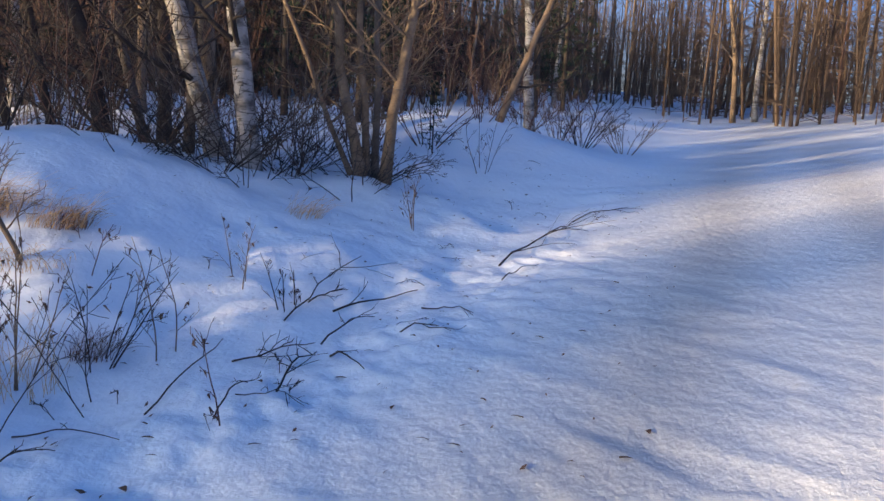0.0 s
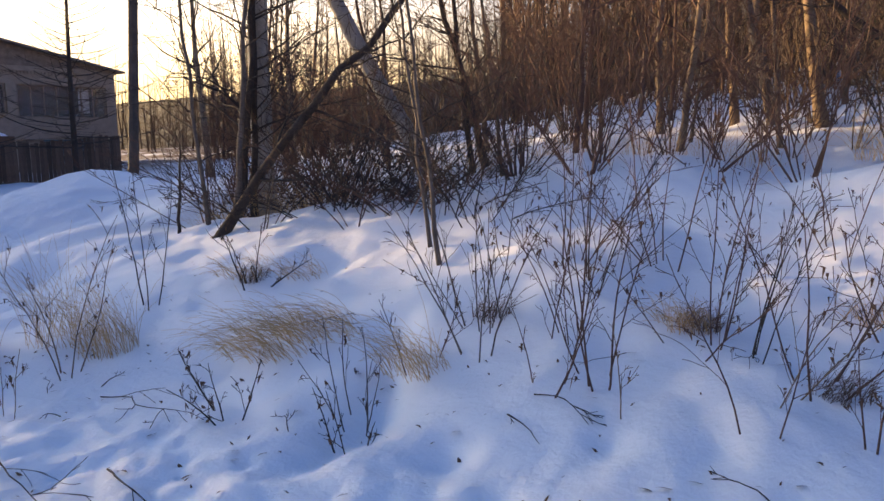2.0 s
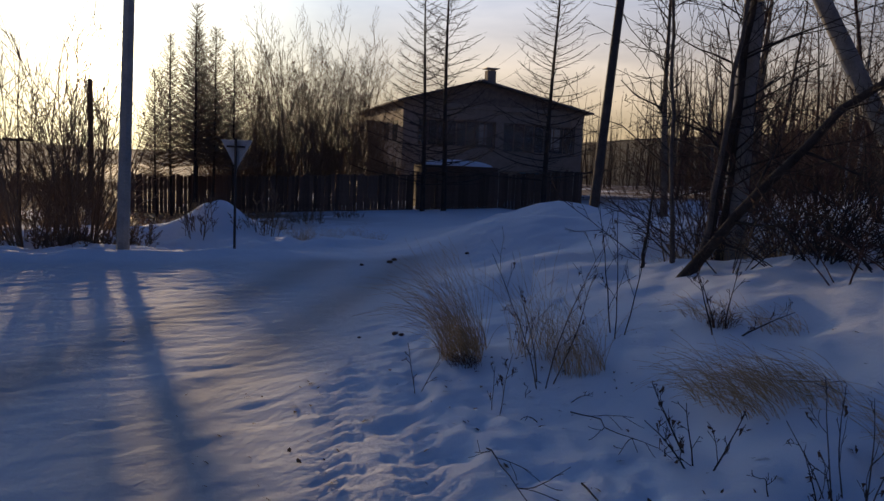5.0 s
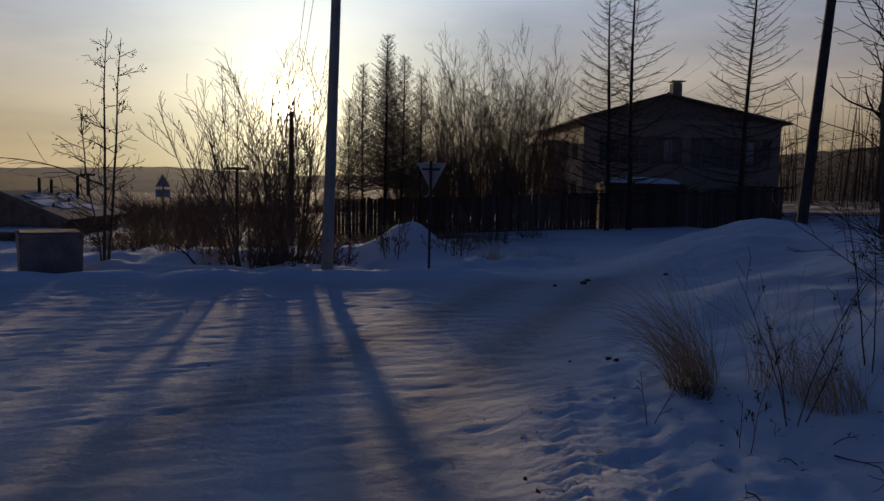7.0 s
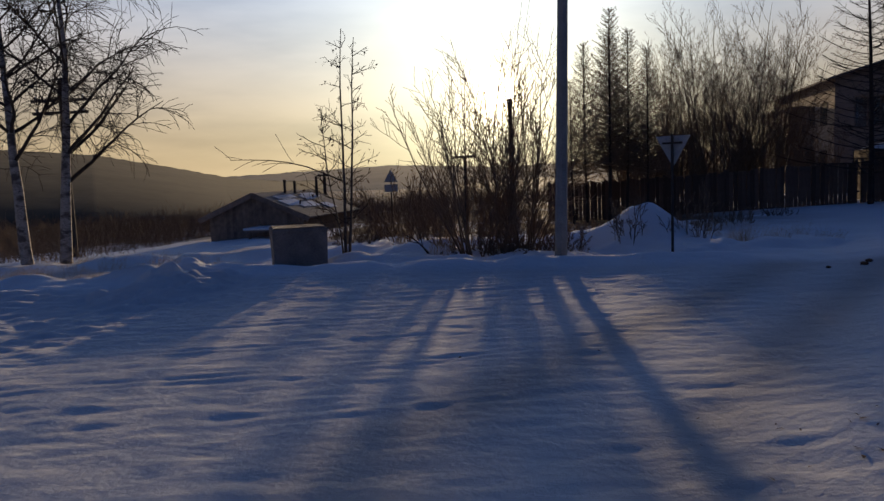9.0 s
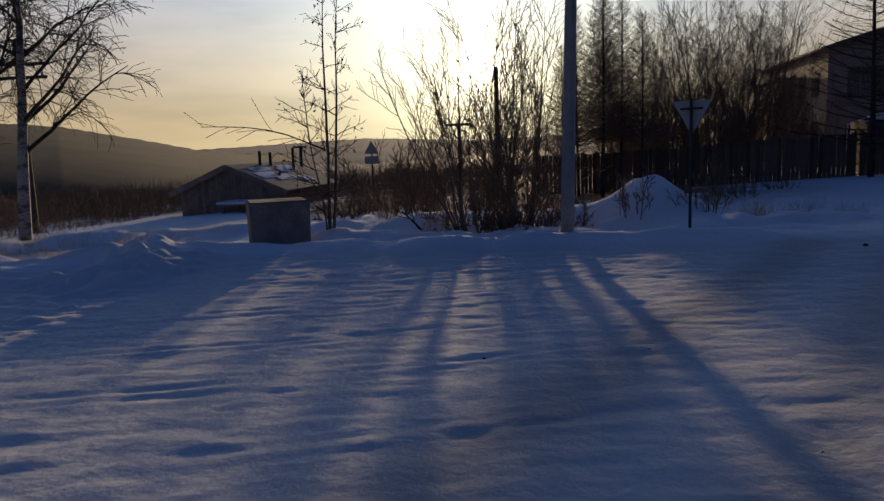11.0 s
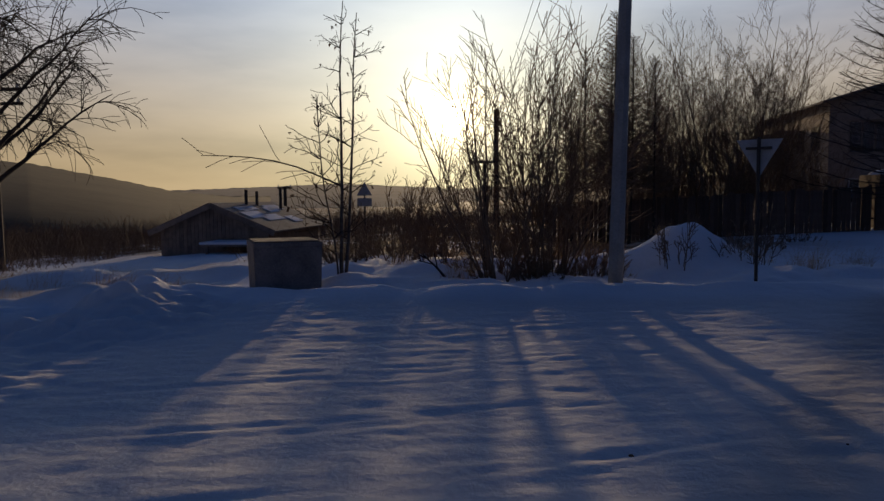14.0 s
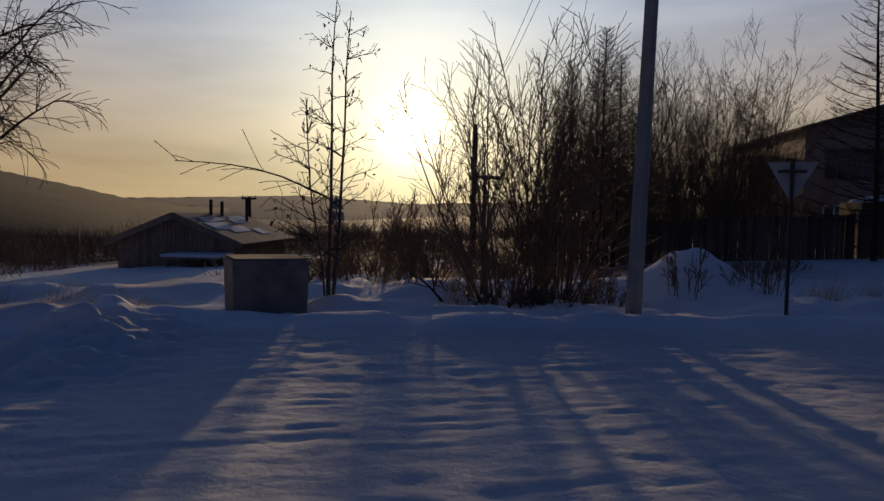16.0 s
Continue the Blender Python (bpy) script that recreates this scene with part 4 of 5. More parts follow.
wm = willow(5.4, 33.9, 4.4, 3.0, 20, 40, "dense leafless bush behind the yard fence", BARK_WILLOW, 2, 8)
for wx, wy, wa, ws in ((7.4, 33.6, 300, 0.9), (12.6, 33.0, 60, 0.8), (6.4, 35.6, 200, 1.05), (8.6, 33.4, 100, 0.9), (10.4, 33.6, 40, 1.0), (13.6, 35.4, 320, 1.0)):
    copy_thing(wm, pose(wx, wy, gz(wx, wy) - 0.03, 0, 0, wa) @ Matrix.Scale(ws, 4))
willow(-3.4, 22.6, 2.7, 2.4, 18, 33, "low leafless shrub in rough snow", BARK_WILLOW, 2, 8, 0.018, 0.8)
willow(-2.3, 20.8, 2.5, 2.2, 18, 34, "low leafless shrub beside the willow", BARK_WILLOW, 2, 8, 0.018, 0.8)
willow(4.2, 18.9, 1.5, 1.6, 14, 35, "small leafless shrub on a snow mound", BARK_WILLOW, 2, 4, 0.012)
lo = willow(-0.6, 18.0, 0.9, 3.0, 26, 47, "dark low tangle of shoots at the willow's foot", BARK_WILLOW, 2, 8, 0.012, 1.3)
for wx, wy, wa, ws in ((0.3, 18.3, 70, 1.0), (-1.3, 18.4, 150, 0.9), (0.9, 18.8, 33, 0.9), (-0.2, 17.9, 210, 0.7), (1.6, 21.8, 20, 0.9), (0.2, 22.6, 250, 1.4), (-3.2, 26.0, 10, 1.3), (5.0, 21.9, 200, 0.7), (6.8, 24.6, 33, 0.7), (-4.6, 24.0, 160, 1.3), (9.2, 27.4, 130, 0.6), (-1.5, 24.5, 95, 1.5)):
    copy_thing(lo, pose(wx, wy, gz(wx, wy) - 0.03, 0, 0, wa) @ Matrix.Scale(ws, 4))
# leaning dead stub before the willow
stub = place_at("dead_stem", -1.95, 17.3, "short dead forked stem leaning out of the snow", "stem")
sb = Tubes()
rstub = np.random.default_rng(64)
grow(sb, rstub, (0, 0, -0.1), (-0.75, 0.1, 1), 0.75, 0.035, 1, 3, 0.6, 0.6, 0.06, 0.0, 0.4, 5, 0.012)
sb.put("trunk", BARK_DARK, stub)
willow(2.6, 18.6, 1.2, 1.3, 10, 38, "small leafless shrub behind the sign", BARK_WILLOW, 2, 4, 0.012)


def larch_proto(seed, h, r, blen, n, droop=0.12, thin=0.004):
    rng = np.random.default_rng(seed)
    tr, cr = Tubes(), Tubes()
    pts, rad, dirs = stem(rng, (0, 0, -0.3), (0, 0, 1), h + 0.3, r, 0.012, 0.012, 0.0, 12)
    tr.tube(pts, rad, 8)
    for k in range(n):
        low = 0.12 if h > 9 else 0.3
        t = low + (1 - low) * (k + rng.uniform(0, 1)) / n
        i = min(int(t * 12), 11); f = t * 12 - i
        q = pts[i] * (1 - f) + pts[i + 1] * f
        a = k * 2.4 + rng.uniform(-0.4, 0.4)
        L = blen * (1.25 - 1.15 * t) * rng.uniform(0.7, 1.1) + 0.12
        p2, r2, d2 = stem(rng, q, (math.cos(a), math.sin(a), -0.12 + 0.5 * t), L, max(thin * 1.3, 0.034 * (1.1 - t)), thin * 0.8, 0.05, 0.09, 6)
        cr.tube(p2, r2, 3)
        for j in range(9 if h > 9 else 13):
            m = 1 + j % 5
            s = rng.choice((-1, 1))
            sd = unit(np.array([-math.sin(a) * s, math.cos(a) * s, rng.uniform(-0.3, 0.35)]) + d2[m] * 0.8)
            p3, r3, _ = stem(rng, p2[m], sd, L * 0.28 * rng.uniform(0.5, 1.2), thin * 0.8, thin * 0.4, 0.08, 0.03, 2)
            cr.tube(p3, r3, 3)
    return tr, cr, BARK_DARK, BARK_WILLOW if h < 9 else BARK_DARK


L1 = larch_proto(41, 11.0, 0.12, 3.1, 96, thin=0.011)
L2 = larch_proto(42, 7.4, 0.07, 1.75, 240, thin=0.0068)
for (px, py, sc, pr, lab) in ((13.3, 29.6, 0.97, L1, "tall leafless larch before the house"), (14.2, 29.3, 1.08, L1, "tall leafless larch before the house"),
                              (18.75, 28.3, 1.10, L1, "tall leafless larch near the house corner"), (3.7, 29.6, 1.08, L2, "young leafless larch with fine drooping twigs"), (4.5, 30.6, 1.0, L2, "young leafless larch with fine drooping twigs"), (3.0, 30.9, 0.95, L2, "young leafless larch with fine drooping twigs"), (5.2, 29.9, 0.88, L2, "young leafless larch with fine drooping twigs"), (4.0, 31.8, 1.0, L2, "young leafless larch with fine drooping twigs"), (2.4, 30.2, 0.75, L2, "young leafless larch with fine drooping twigs")):
    e = place_tree(pr, pose(px, py, gz(px, py), 0, 0, px * 97 % 360) @ Matrix.Scale(sc, 4), lab, "larch_tree", "larches by the yard")


def old_birch(x, y, seed, lean, h):
    e = place_at("birch_tree", x, y, "tall old birch with white trunk and drooping bare crown", "tree", 0, "old birches")
    rng = np.random.default_rng(seed)
    tr, cr = Tubes(), Tubes()
    pts, rad, dirs = stem(rng, (0, 0, -0.3), (lean, 0, 1), h, 0.22, 0.02, 0.04, 0.0, 12)
    tr.tube(pts, rad, 8)
    for k in range(16):
        t = 0.3 + 0.7 * (k + rng.uniform(0, 1)) / 16
        i = min(int(t * 12), 11)
        a = rng.uniform(0, 6.28)
        p2, r2, d2 = stem(rng, pts[i], (math.cos(a), math.sin(a), 0.9), h * 0.40 * (1.25 - 0.7 * t), rad[i] * 0.5, 0.014, 0.1, -0.03, 8)
        cr.tube(p2, r2, 5)
        for j in range(13):
            m = min(2 + j * 6 // 13, 7)
            grow(cr, rng, p2[m], d2[m] + rng.normal(0, 0.6, 3), 1.7 * rng.uniform(0.6, 1.2), 0.022, 1, 7, 0.7, 0.55, 0.12, -0.10, 0.15, 3, 0.010)
    tr.put("trunk", BIRCH, e, "white birch trunk"); cr.put("crown", BARK_DARK, e)
    return e


old_birch(-17.3, 25.5, 51, -0.03, 12.0)
old_birch(-16.2, 26.0, 52, 0.10, 12.5)


# ---- wood on the hillside ----
PROTOS = [tree_proto(100 + k, h, r, bark, twig, cs, n, 0.7, bl, 2, 0.0, 0.08, 0.03)
          for k, (h, r, bark, twig, cs, n, bl) in enumerate(((9, 0.10, BARK_TAN, BARK_GREY, 0.2, 24, 0.2), (10, 0.11, BIRCH, BARK_DARK, 0.25, 24, 0.2), (8, 0.07, BARK_GREY, BARK_RED, 0.12, 26, 0.2),
                                                             (11, 0.14, BARK_TAN, BARK_DARK, 0.25, 24, 0.18), (7, 0.05, BARK_RED, BARK_RED, 0.1, 26, 0.2), (9, 0.09, BARK_DARK, BARK_DARK, 0.15, 26, 0.2),
                                                             (10, 0.08, BIRCH, BARK_GREY, 0.2, 24, 0.2)))]
WOOD = []
for k, pr in enumerate(PROTOS):
    lab = ("leafless tan-barked tree in the hillside wood", "white-barked leafless birch in the hillside wood", "thin grey leafless sapling in the hillside wood", "tall leafless aspen in the hillside wood",
           "thin reddish leafless sapling in the hillside wood", "dark leafless alder in the hillside wood", "slim white birch in the hillside wood")[k]
    x, y = 17.0 + k * 1.7, -4.0 + (k * 2.3) % 9
    WOOD.append(place_tree(pr, pose(x, y, gz(x, y), 0, 0, 40 * k), lab, "tree", "hillside wood"))


def spruce_proto(seed, h, r=0.09, w=1.6):
    rng = np.random.default_rng(seed)
    tr, nd = Tubes(), Tubes()
    tr.tube([(0, 0, -0.3), (0, 0, h * 0.5), (0, 0, h)], [r, r * 0.6, 0.01], 7)
    for k in range(int(h * 11)):
        t = 0.1 + 0.9 * k / (h * 11)
        a = k * 2.399
        L = w * (1.02 - t) * rng.uniform(0.7, 1.1) + 0.1
        p, rr, d = stem(rng, (0, 0, t * h), (math.cos(a), math.sin(a), 0.05), L, 0.012, 0.004, 0.05, -0.05, 5)
        tr.tube(p, rr, 3)
        for j in range(26):
            u = rng.uniform(0.15, 1.0) * 5
            i = min(int(u), 4)
            q = p[i] + (p[i + 1] - p[i]) * (u - i)
            s = unit(rng.normal(0, 1, 3) + d[i] * 0.9 + np.array([0, 0, -0.3]))
            nd.blade(q, q + s * 0.07, q + s * 0.15, 0.017)
    return tr, nd, BARK_DARK, NEEDLE


SP = spruce_proto(61, 7.0)
SP_SMALL = spruce_proto(62, 3.0, 0.04, 1.0)


def spruce(x, y, s, proto=SP, lab="dark green spruce among the bare trees"):
    tr, nd, bk, ndm = proto
    e = thing("spruce_tree", pose(x, y, gz(x, y), 0, 0, x * 71 % 360) @ Matrix.Scale(s, 4), lab, "tree", "spruces")
    tr.put("trunk", bk, e); nd.put("needles", ndm, e)
    return e


first = spruce(14.3, -1.2, 1.05)
rs = random.Random(8)
for sx, sy, sc in ((18.5, -7.5, 1.1), (20.0, -11.0, 1.2), (16.5, -8.6, 0.9), (23.0, -3.5, 1.2), (24.5, -15.0, 1.2), (19.0, -15.5, 1.1), (27.0, -9.0, 1.3), (30.0, -20.0, 1.3), (22.0, -19.0, 1.1), (30.0, -1.0, 1.3)):
    copy_thing(first, pose(sx, sy, gz(sx, sy), 0, 0, rs.uniform(0, 360)) @ Matrix.Scale(sc, 4))
spruce(9.9, -6.9, 0.35, SP_SMALL, "tiny snow-bowed spruce seedling on the bank")

rs = random.Random(5)


def scatter_wood(n, inside, lo=0.75, hi=1.2):
    done = 0
    while done < n:
        x, y = rs.uniform(8, 75), rs.uniform(-65, 48)
        if not inside(x, y):
            continue
        k = rs.choice((0, 1, 2, 2, 3, 4, 4, 5, 6))
        copy_thing(WOOD[k], pose(x, y, gz(x, y), rs.uniform(-4, 4), rs.uniform(-4, 4), rs.uniform(0, 360)) @ Matrix.Scale(rs.uniform(lo, hi), 4))
        done += 1


def east(x, y):
    return float((x - bank_foot(y)) * 0.85)


scatter_wood(105, lambda x, y: y < 0.5 * x - 1 and 10.5 < east(x, y) < 34 and -45 < y < 9)
scatter_wood(28, lambda x, y: x > 22 and 8 < y < 26 and x < 60)
scatter_wood(18, lambda x, y: x > 30 and 26 < y < 48)
scatter_wood(30, lambda x, y: 5.5 < east(x, y) < 14 and -40 < y < -13)
scatter_wood(40, lambda x, y: y < -24 and 8 < x < 60 and math.hypot(x, y) > 30)
scatter_wood(26, lambda x, y: 18.5 < x < 45 and 21 < y < 34 and not (18 < x < 28 and y > 27))


# ---- trees on the near bank ----
def bank_tree(x, y, top, r, bark, seed, bow=(0, 0), reach=2.2, kids=20, twig=None, start=0.14, thin=0.004, label=""):
    """A trunk from the snow at (x, y) that passes through the point top (offset in metres) and goes on above it."""
    label = label or "leafless tree with bare crooked branches on the snow bank"
    e = place_at("tree", x, y, label, "tree", 0, "trees on the bank")
    rng = np.random.default_rng(seed)
    tr, cr = Tubes(), Tubes()
    top = np.array(top, float)
    L = np.linalg.norm(top)
    pts = []
    for k in range(13):
        t = k / 12 * reach
        p = top * t + np.array([bow[0], bow[1], 0]) * math.sin(min(t, 1) * math.pi) + rng.normal(0, 0.012 * L * min(1, k), 3) * 0.5
        pts.append(p)
    pts = np.array(pts)
    pts[0] -= unit(top) * 0.3
    rad = np.linspace(r, r * 0.35, 13); rad[0] *= 1.4
    tr.tube(pts, rad, 9)
    dirs = np.gradient(pts, axis=0)
    for k in range(kids):
        t = start + (1 - start) * (k + rng.uniform(0, 1)) / kids
        i = min(int(t * 12), 11); f = t * 12 - i
        q = pts[i] * (1 - f) + pts[i + 1] * f
        d = unit(dirs[i])
        side = unit(np.cross(d, rng.normal(0, 1, 3)))
        grow(cr, rng, q, d * 0.45 + side * 0.8, L * reach * 0.22 * rng.uniform(0.5, 1.3) * (1.3 - 0.6 * t), max(0.008, rad[i] * 0.35), 2, 4, 0.75, 0.55, 0.14, 0.03, 0.2, 4, thin)
    tr.put("trunk", bark, e)
    cr.put("crown", twig or BARK_DARK, e)
    return e


bank_tree(10.16, -2.63, (0.02, 0.45, 1.9), 0.10, BARK_DARK, 201, (0, -0.1), 2.6)
bank_tree(10.59, -2.15, (0.0, 0.32, 1.95), 0.06, BARK_DARK, 202, reach=2.5)
bank_tree(10.2, -1.7, (0.1, 0.25, 1.9), 0.05, BARK_DARK, 221, reach=2.5)
bank_tree(9.73, -3.48, (0.0, 0.0, 1.95), 0.065, BARK_GREY, 203, (0, -0.05), 2.8)
bank_tree(9.56, -3.82, (0.1, 0.53, 1.86), 0.13, BIRCH, 204, reach=3.4, label="leaning birch with peeling white bark on the bank")
bank_tree(8.89, -3.99, (0.05, 0.18, 1.9), 0.12, BIRCH, 205, (0, -0.03), 3.6, label="old birch with white bark and a hollow base")
bank_tree(12.44, -3.69, (0.0, 0.02, 2.1), 0.11, BARK_DARK, 206, reach=3.4)
bank_tree(8.84, -5.33, (0.13, 0.31, 2.0), 0.07, BARK_TAN, 207, (0, 0.05), 2.6, 12, BARK_TAN)
bank_tree(8.9, -5.44, (0.06, 0.13, 2.0), 0.05, BARK_TAN, 208, reach=2.6, kids=12, twig=BARK_TAN)
bank_tree(8.95, -5.57, (0.01, 0.03, 2.0), 0.05, BARK_GREY, 209, reach=2.6, kids=12, twig=BARK_TAN)
bank_tree(8.71, -5.6, (-0.11, -0.23, 2.0), 0.075, BARK_TAN, 210, (0, 0.04), 2.6, 12, BARK_TAN)
bank_tree(8.88, -5.24, (0.24, 0.63, 1.6), 0.035, BARK_TAN, 211, reach=2.6, kids=12, twig=BARK_TAN)
bank_tree(11.35, -9.01, (-0.43, -0.6, 1.95), 0.07, BARK_TAN, 212, reach=2.3)
bank_tree(13.44, -11.24, (0.1, 0.13, 2.6), 0.12, BIRCH, 213, reach=3.4, label="white birch at the edge of the wood")
bank_tree(11.27, -3.27, (0.1, 0.46, 2.25), 0.07, BARK_GREY, 214, reach=2.6)
bank_tree(13.01, -4.48, (0.03, 0.1, 2.3), 0.15, BARK_TAN, 215, reach=3.6, start=0.45)
bank_tree(12.96, -1.85, (0.0, 2.54, 2.25), 0.075, BARK_DARK, 216, reach=1.6, label="dead dark trunk leaning far over through the wood")
bank_tree(15.47, 0.63, (-0.04, 0.48, 2.8), 0.11, BARK_TAN, 217, reach=3.2, start=0.4)
bank_tree(15.88, 1.5, (-0.1, 0.64, 2.6), 0.11, BARK_GREY, 218, reach=3.2, start=0.4)
bank_tree(16.26, 2.29, (-0.05, 0.25, 2.7), 0.085, BARK_TAN, 219, reach=3.2, start=0.4)
bank_tree(11.09, 5.09, (-0.29, 0.5, 2.15), 0.065, BARK_DARK, 220, (0.05, -0.03), 2.2, 16, label="dark crooked forked tree on the crest")
bank_tree(10.98, 5.27, (-0.1, 0.18, 1.8), 0.05, BARK_DARK, 222, reach=2.6, kids=16)
bank_tree(8.28, 7.19, (0.0, 0.01, 2.95), 0.17, BARK_ASPEN, 223, reach=3.4, start=0.45, label="thick pale aspen trunk beside the pit")
bank_tree(8.03, 7.16, (0.08, -0.08, 2.9), 0.05, BARK_DARK, 224, reach=2.2)
bank_tree(6.84, 6.49, (1.48, -1.66, 2.75), 0.065, BARK_DARK, 225, (-0.1, 0.1), 1.7, 12, label="dark trunk leaning steeply over the bank")
bank_tree(11.05, 6.13, (-0.88, 1.21, 2.85), 0.16, BARK_ASPEN, 226, reach=2.8, start=0.5, label="thick pale aspen leaning over the bank")
bank_tree(7.26, 6.78, (0.21, -0.19, 2.6), 0.04, BARK_GREY, 227, (0.05, 0), 2.2)
bank_tree(5.94, 2.8, (-0.12, 0.18, 1.85), 0.022, BARK_GREY, 228, reach=2.0, kids=12, thin=0.003, label="thin grey sapling standing in deep snow")
bank_tree(6.25, 3.1, (-0.09, 0.16, 1.6), 0.02, BARK_GREY, 231, reach=2.2, kids=12, thin=0.003, label="thin grey sapling standing in deep snow")
bank_tree(7.17, 7.13, (-0.15, 0.13, 2.9), 0.03, BARK_GREY, 229, reach=2.0)
bank_tree(7.76, 7.27, (0.25, -0.24, 2.85), 0.055, BARK_DARK, 230, (0.08, -0.05), 2.3)
bank_tree(6.96, 7.47, (0.05, -0.05, 1.0), 0.025, BARK_DARK, 232, reach=1.2, kids=5, label="short dark snag in the snow")
for k, (tx, ty) in enumerate(((9.9, 4.2), (10.6, 3.4), (11.6, 2.2), (12.3, 3.6), (12.9, 1.0), (13.6, 4.4), (14.0, 2.6), (12.2, 7.8), (13.2, 6.2), (10.2, 9.2), (11.8, 10.6), (13.8, 9.0))):
    bank_tree(tx, ty, (0.25 * math.sin(k * 2.1), 0.3 * math.cos(k * 1.7), 2.2), 0.03 + 0.012 * (k % 3), BARK_RED if k % 2 else BARK_TAN, 240 + k, reach=2.4, kids=18, twig=BARK_RED, start=0.12, label="slim reddish leafless sapling on the hillside")


# ---- shrubs, grass and litter ----
def shrub(x, y, h, stems, seed, bark=BARK_RED, spread=0.55, r=0.0075, kids=5, leaves=6, label="", thin=0.0026, sub=1, name="shrub"):
    """Stems that rise from one base, bow outwards and carry short side twigs."""
    label = label or "bare thin-stemmed shrub sticking out of snow"
    e = place_at(name, x, y, label, "shrub", 0, "shrubs on the bank" if name == "shrub" else name + " of the wood")
    rng = np.random.default_rng(seed)
    lf = Tubes()
    for k in range(stems):
        st = Tubes()
        a = rng.uniform(0, 6.28)
        ln = spread * rng.uniform(0.2, 1.15)
        H = h * rng.uniform(0.7, 1.3)
        pts, rad, dirs = stem(rng, (math.cos(a) * 0.06, math.sin(a) * 0.06, -0.1), (math.cos(a) * ln, math.sin(a) * ln, 1), H + 0.1, r * rng.uniform(0.65, 1.05), thin * 0.8, 0.055, -0.025 * spread, 9)
        st.tube(pts, rad, 5)
        for j in range(kids):
            t = 0.3 + 0.7 * (j + rng.uniform(0, 1)) / kids
            i = min(int(t * 9), 8)
            side = unit(np.cross(dirs[i], rng.normal(0, 1, 3)))
            L = H * 0.33 * rng.uniform(0.35, 1.2) * (1.25 - 0.7 * t)
            grow(st, rng, pts[i], dirs[i] * 0.85 + side * 0.55, L, max(thin * 0.9, rad[i] * 0.55), sub, 2, 0.5, 0.5, 0.08, 0.01, 0.3, 3, thin * 0.75)
            if leaves and rng.uniform() < leaves / 10:
                for q in range(2):
                    p = pts[i] + unit(dirs[i] * 0.85 + side * 0.55) * L * rng.uniform(0.5, 1.0)
                    lf.blade(p, p + rng.normal(0, 0.012, 3), p + np.array([0, 0, -0.028]) + rng.normal(0, 0.012, 3), 0.008)
        st.put("stem", bark, e)
    if lf.v:
        tagged(lf.put("dry_leaf", DRYLEAF, e), kind="stuff")
    return e


shrub(4.56, 0.87, 1.15, 5, 301)
shrub(4.62, 1.72, 0.95, 4, 302, BARK_GREY)
shrub(4.24, -0.05, 0.85, 2, 303, spread=0.35)
shrub(4.47, -0.5, 0.75, 2, 304, spread=0.2)
shrub(4.81, -0.23, 1.15, 5, 305, spread=0.8)
shrub(5.64, -0.58, 1.15, 5, 306, spread=0.8)
shrub(4.36, 1.12, 0.7, 3, 307)
shrub(4.22, -0.87, 0.85, 2, 308, STRAW, 0.15, 0.005, 2, 0, label="dry weed stalk standing in snow")
bank_tree(6.52, -1.73, (0.0, 0.5, 1.2), 0.021, BARK_TAN, 309, reach=1.25, kids=10, twig=BARK_TAN, thin=0.0025, label="slim tan sapling leaning over the bank")
shrub(3.56, 2.82, 0.48, 5, 310, BARK_DARK, 0.75)
shrub(3.87, 2.13, 0.62, 5, 311, BARK_GREY, 0.25, 0.006, 3)
shrub(3.62, 1.95, 0.45, 3, 312, BARK_DARK, 0.5)
shrub(3.59, 4.63, 1.05, 4, 313, BARK_TAN, 0.4, leaves=9)
shrub(4.74, 5.17, 1.25, 3, 314, BARK_DARK, 0.25, leaves=9)
shrub(5.35, 4.5, 0.75, 4, 315, BARK_DARK, 0.9, 0.012)
shrub(5.23, 0.38, 1.25, 5, 316, spread=0.75)
shrub(4.95, 1.2, 1.1, 4, 317, spread=0.7)
shrub(5.0, 0.15, 1.0, 4, 318, BARK_DARK, 0.8)
shrub(4.88, 1.83, 0.9, 3, 319, BARK_GREY)
shrub(5.26, -1.68, 0.85, 4, 320, BARK_TAN, 0.35, leaves=8)
shrub(5.39, -2.09, 0.8, 4, 321, BARK_DARK, 0.6)
shrub(5.31, -2.5, 0.95, 2, 322, BARK_TAN, 0.2)
shrub(4.96, 1.89, 1.2, 3, 323, BARK_GREY, 0.4)
shrub(6.17, 0.92, 1.5, 6, 324, spread=0.7)
shrub(5.9, 1.6, 1.3, 5, 325, spread=0.7)
shrub(5.5, 1.3, 1.2, 5, 326, BARK_DARK, 0.8)
shrub(6.6, -0.2, 1.2, 4, 327, spread=0.6)
for k in range(24):   # lone bowed stems between the shrubs
    px, py = 4.1 + 2.6 * ((k * 7) % 24) / 24, -2.6 + 0.21 * k + 0.3 * math.sin(k * 1.9)
    shrub(px, py, 0.55 + 0.35 * ((k * 5) % 7) / 6, 1 + k % 2, 800 + k, (BARK_RED, BARK_DARK, BARK_TAN)[k % 3], 0.9, 0.0055, 5, 7, "lone bowed stem with withered leaves in snow")
shrub(9.2, -7.3, 0.9, 4, 328, BARK_DARK, 0.7)
shrub(7.32, -5.35, 0.7, 3, 329, BARK_TAN, 0.4, leaves=9)
shrub(6.09, -3.14, 0.5, 3, 330, BARK_TAN, 0.4)
shrub(5.66, -3.42, 0.4, 3, 331, BARK_DARK, 0.5)
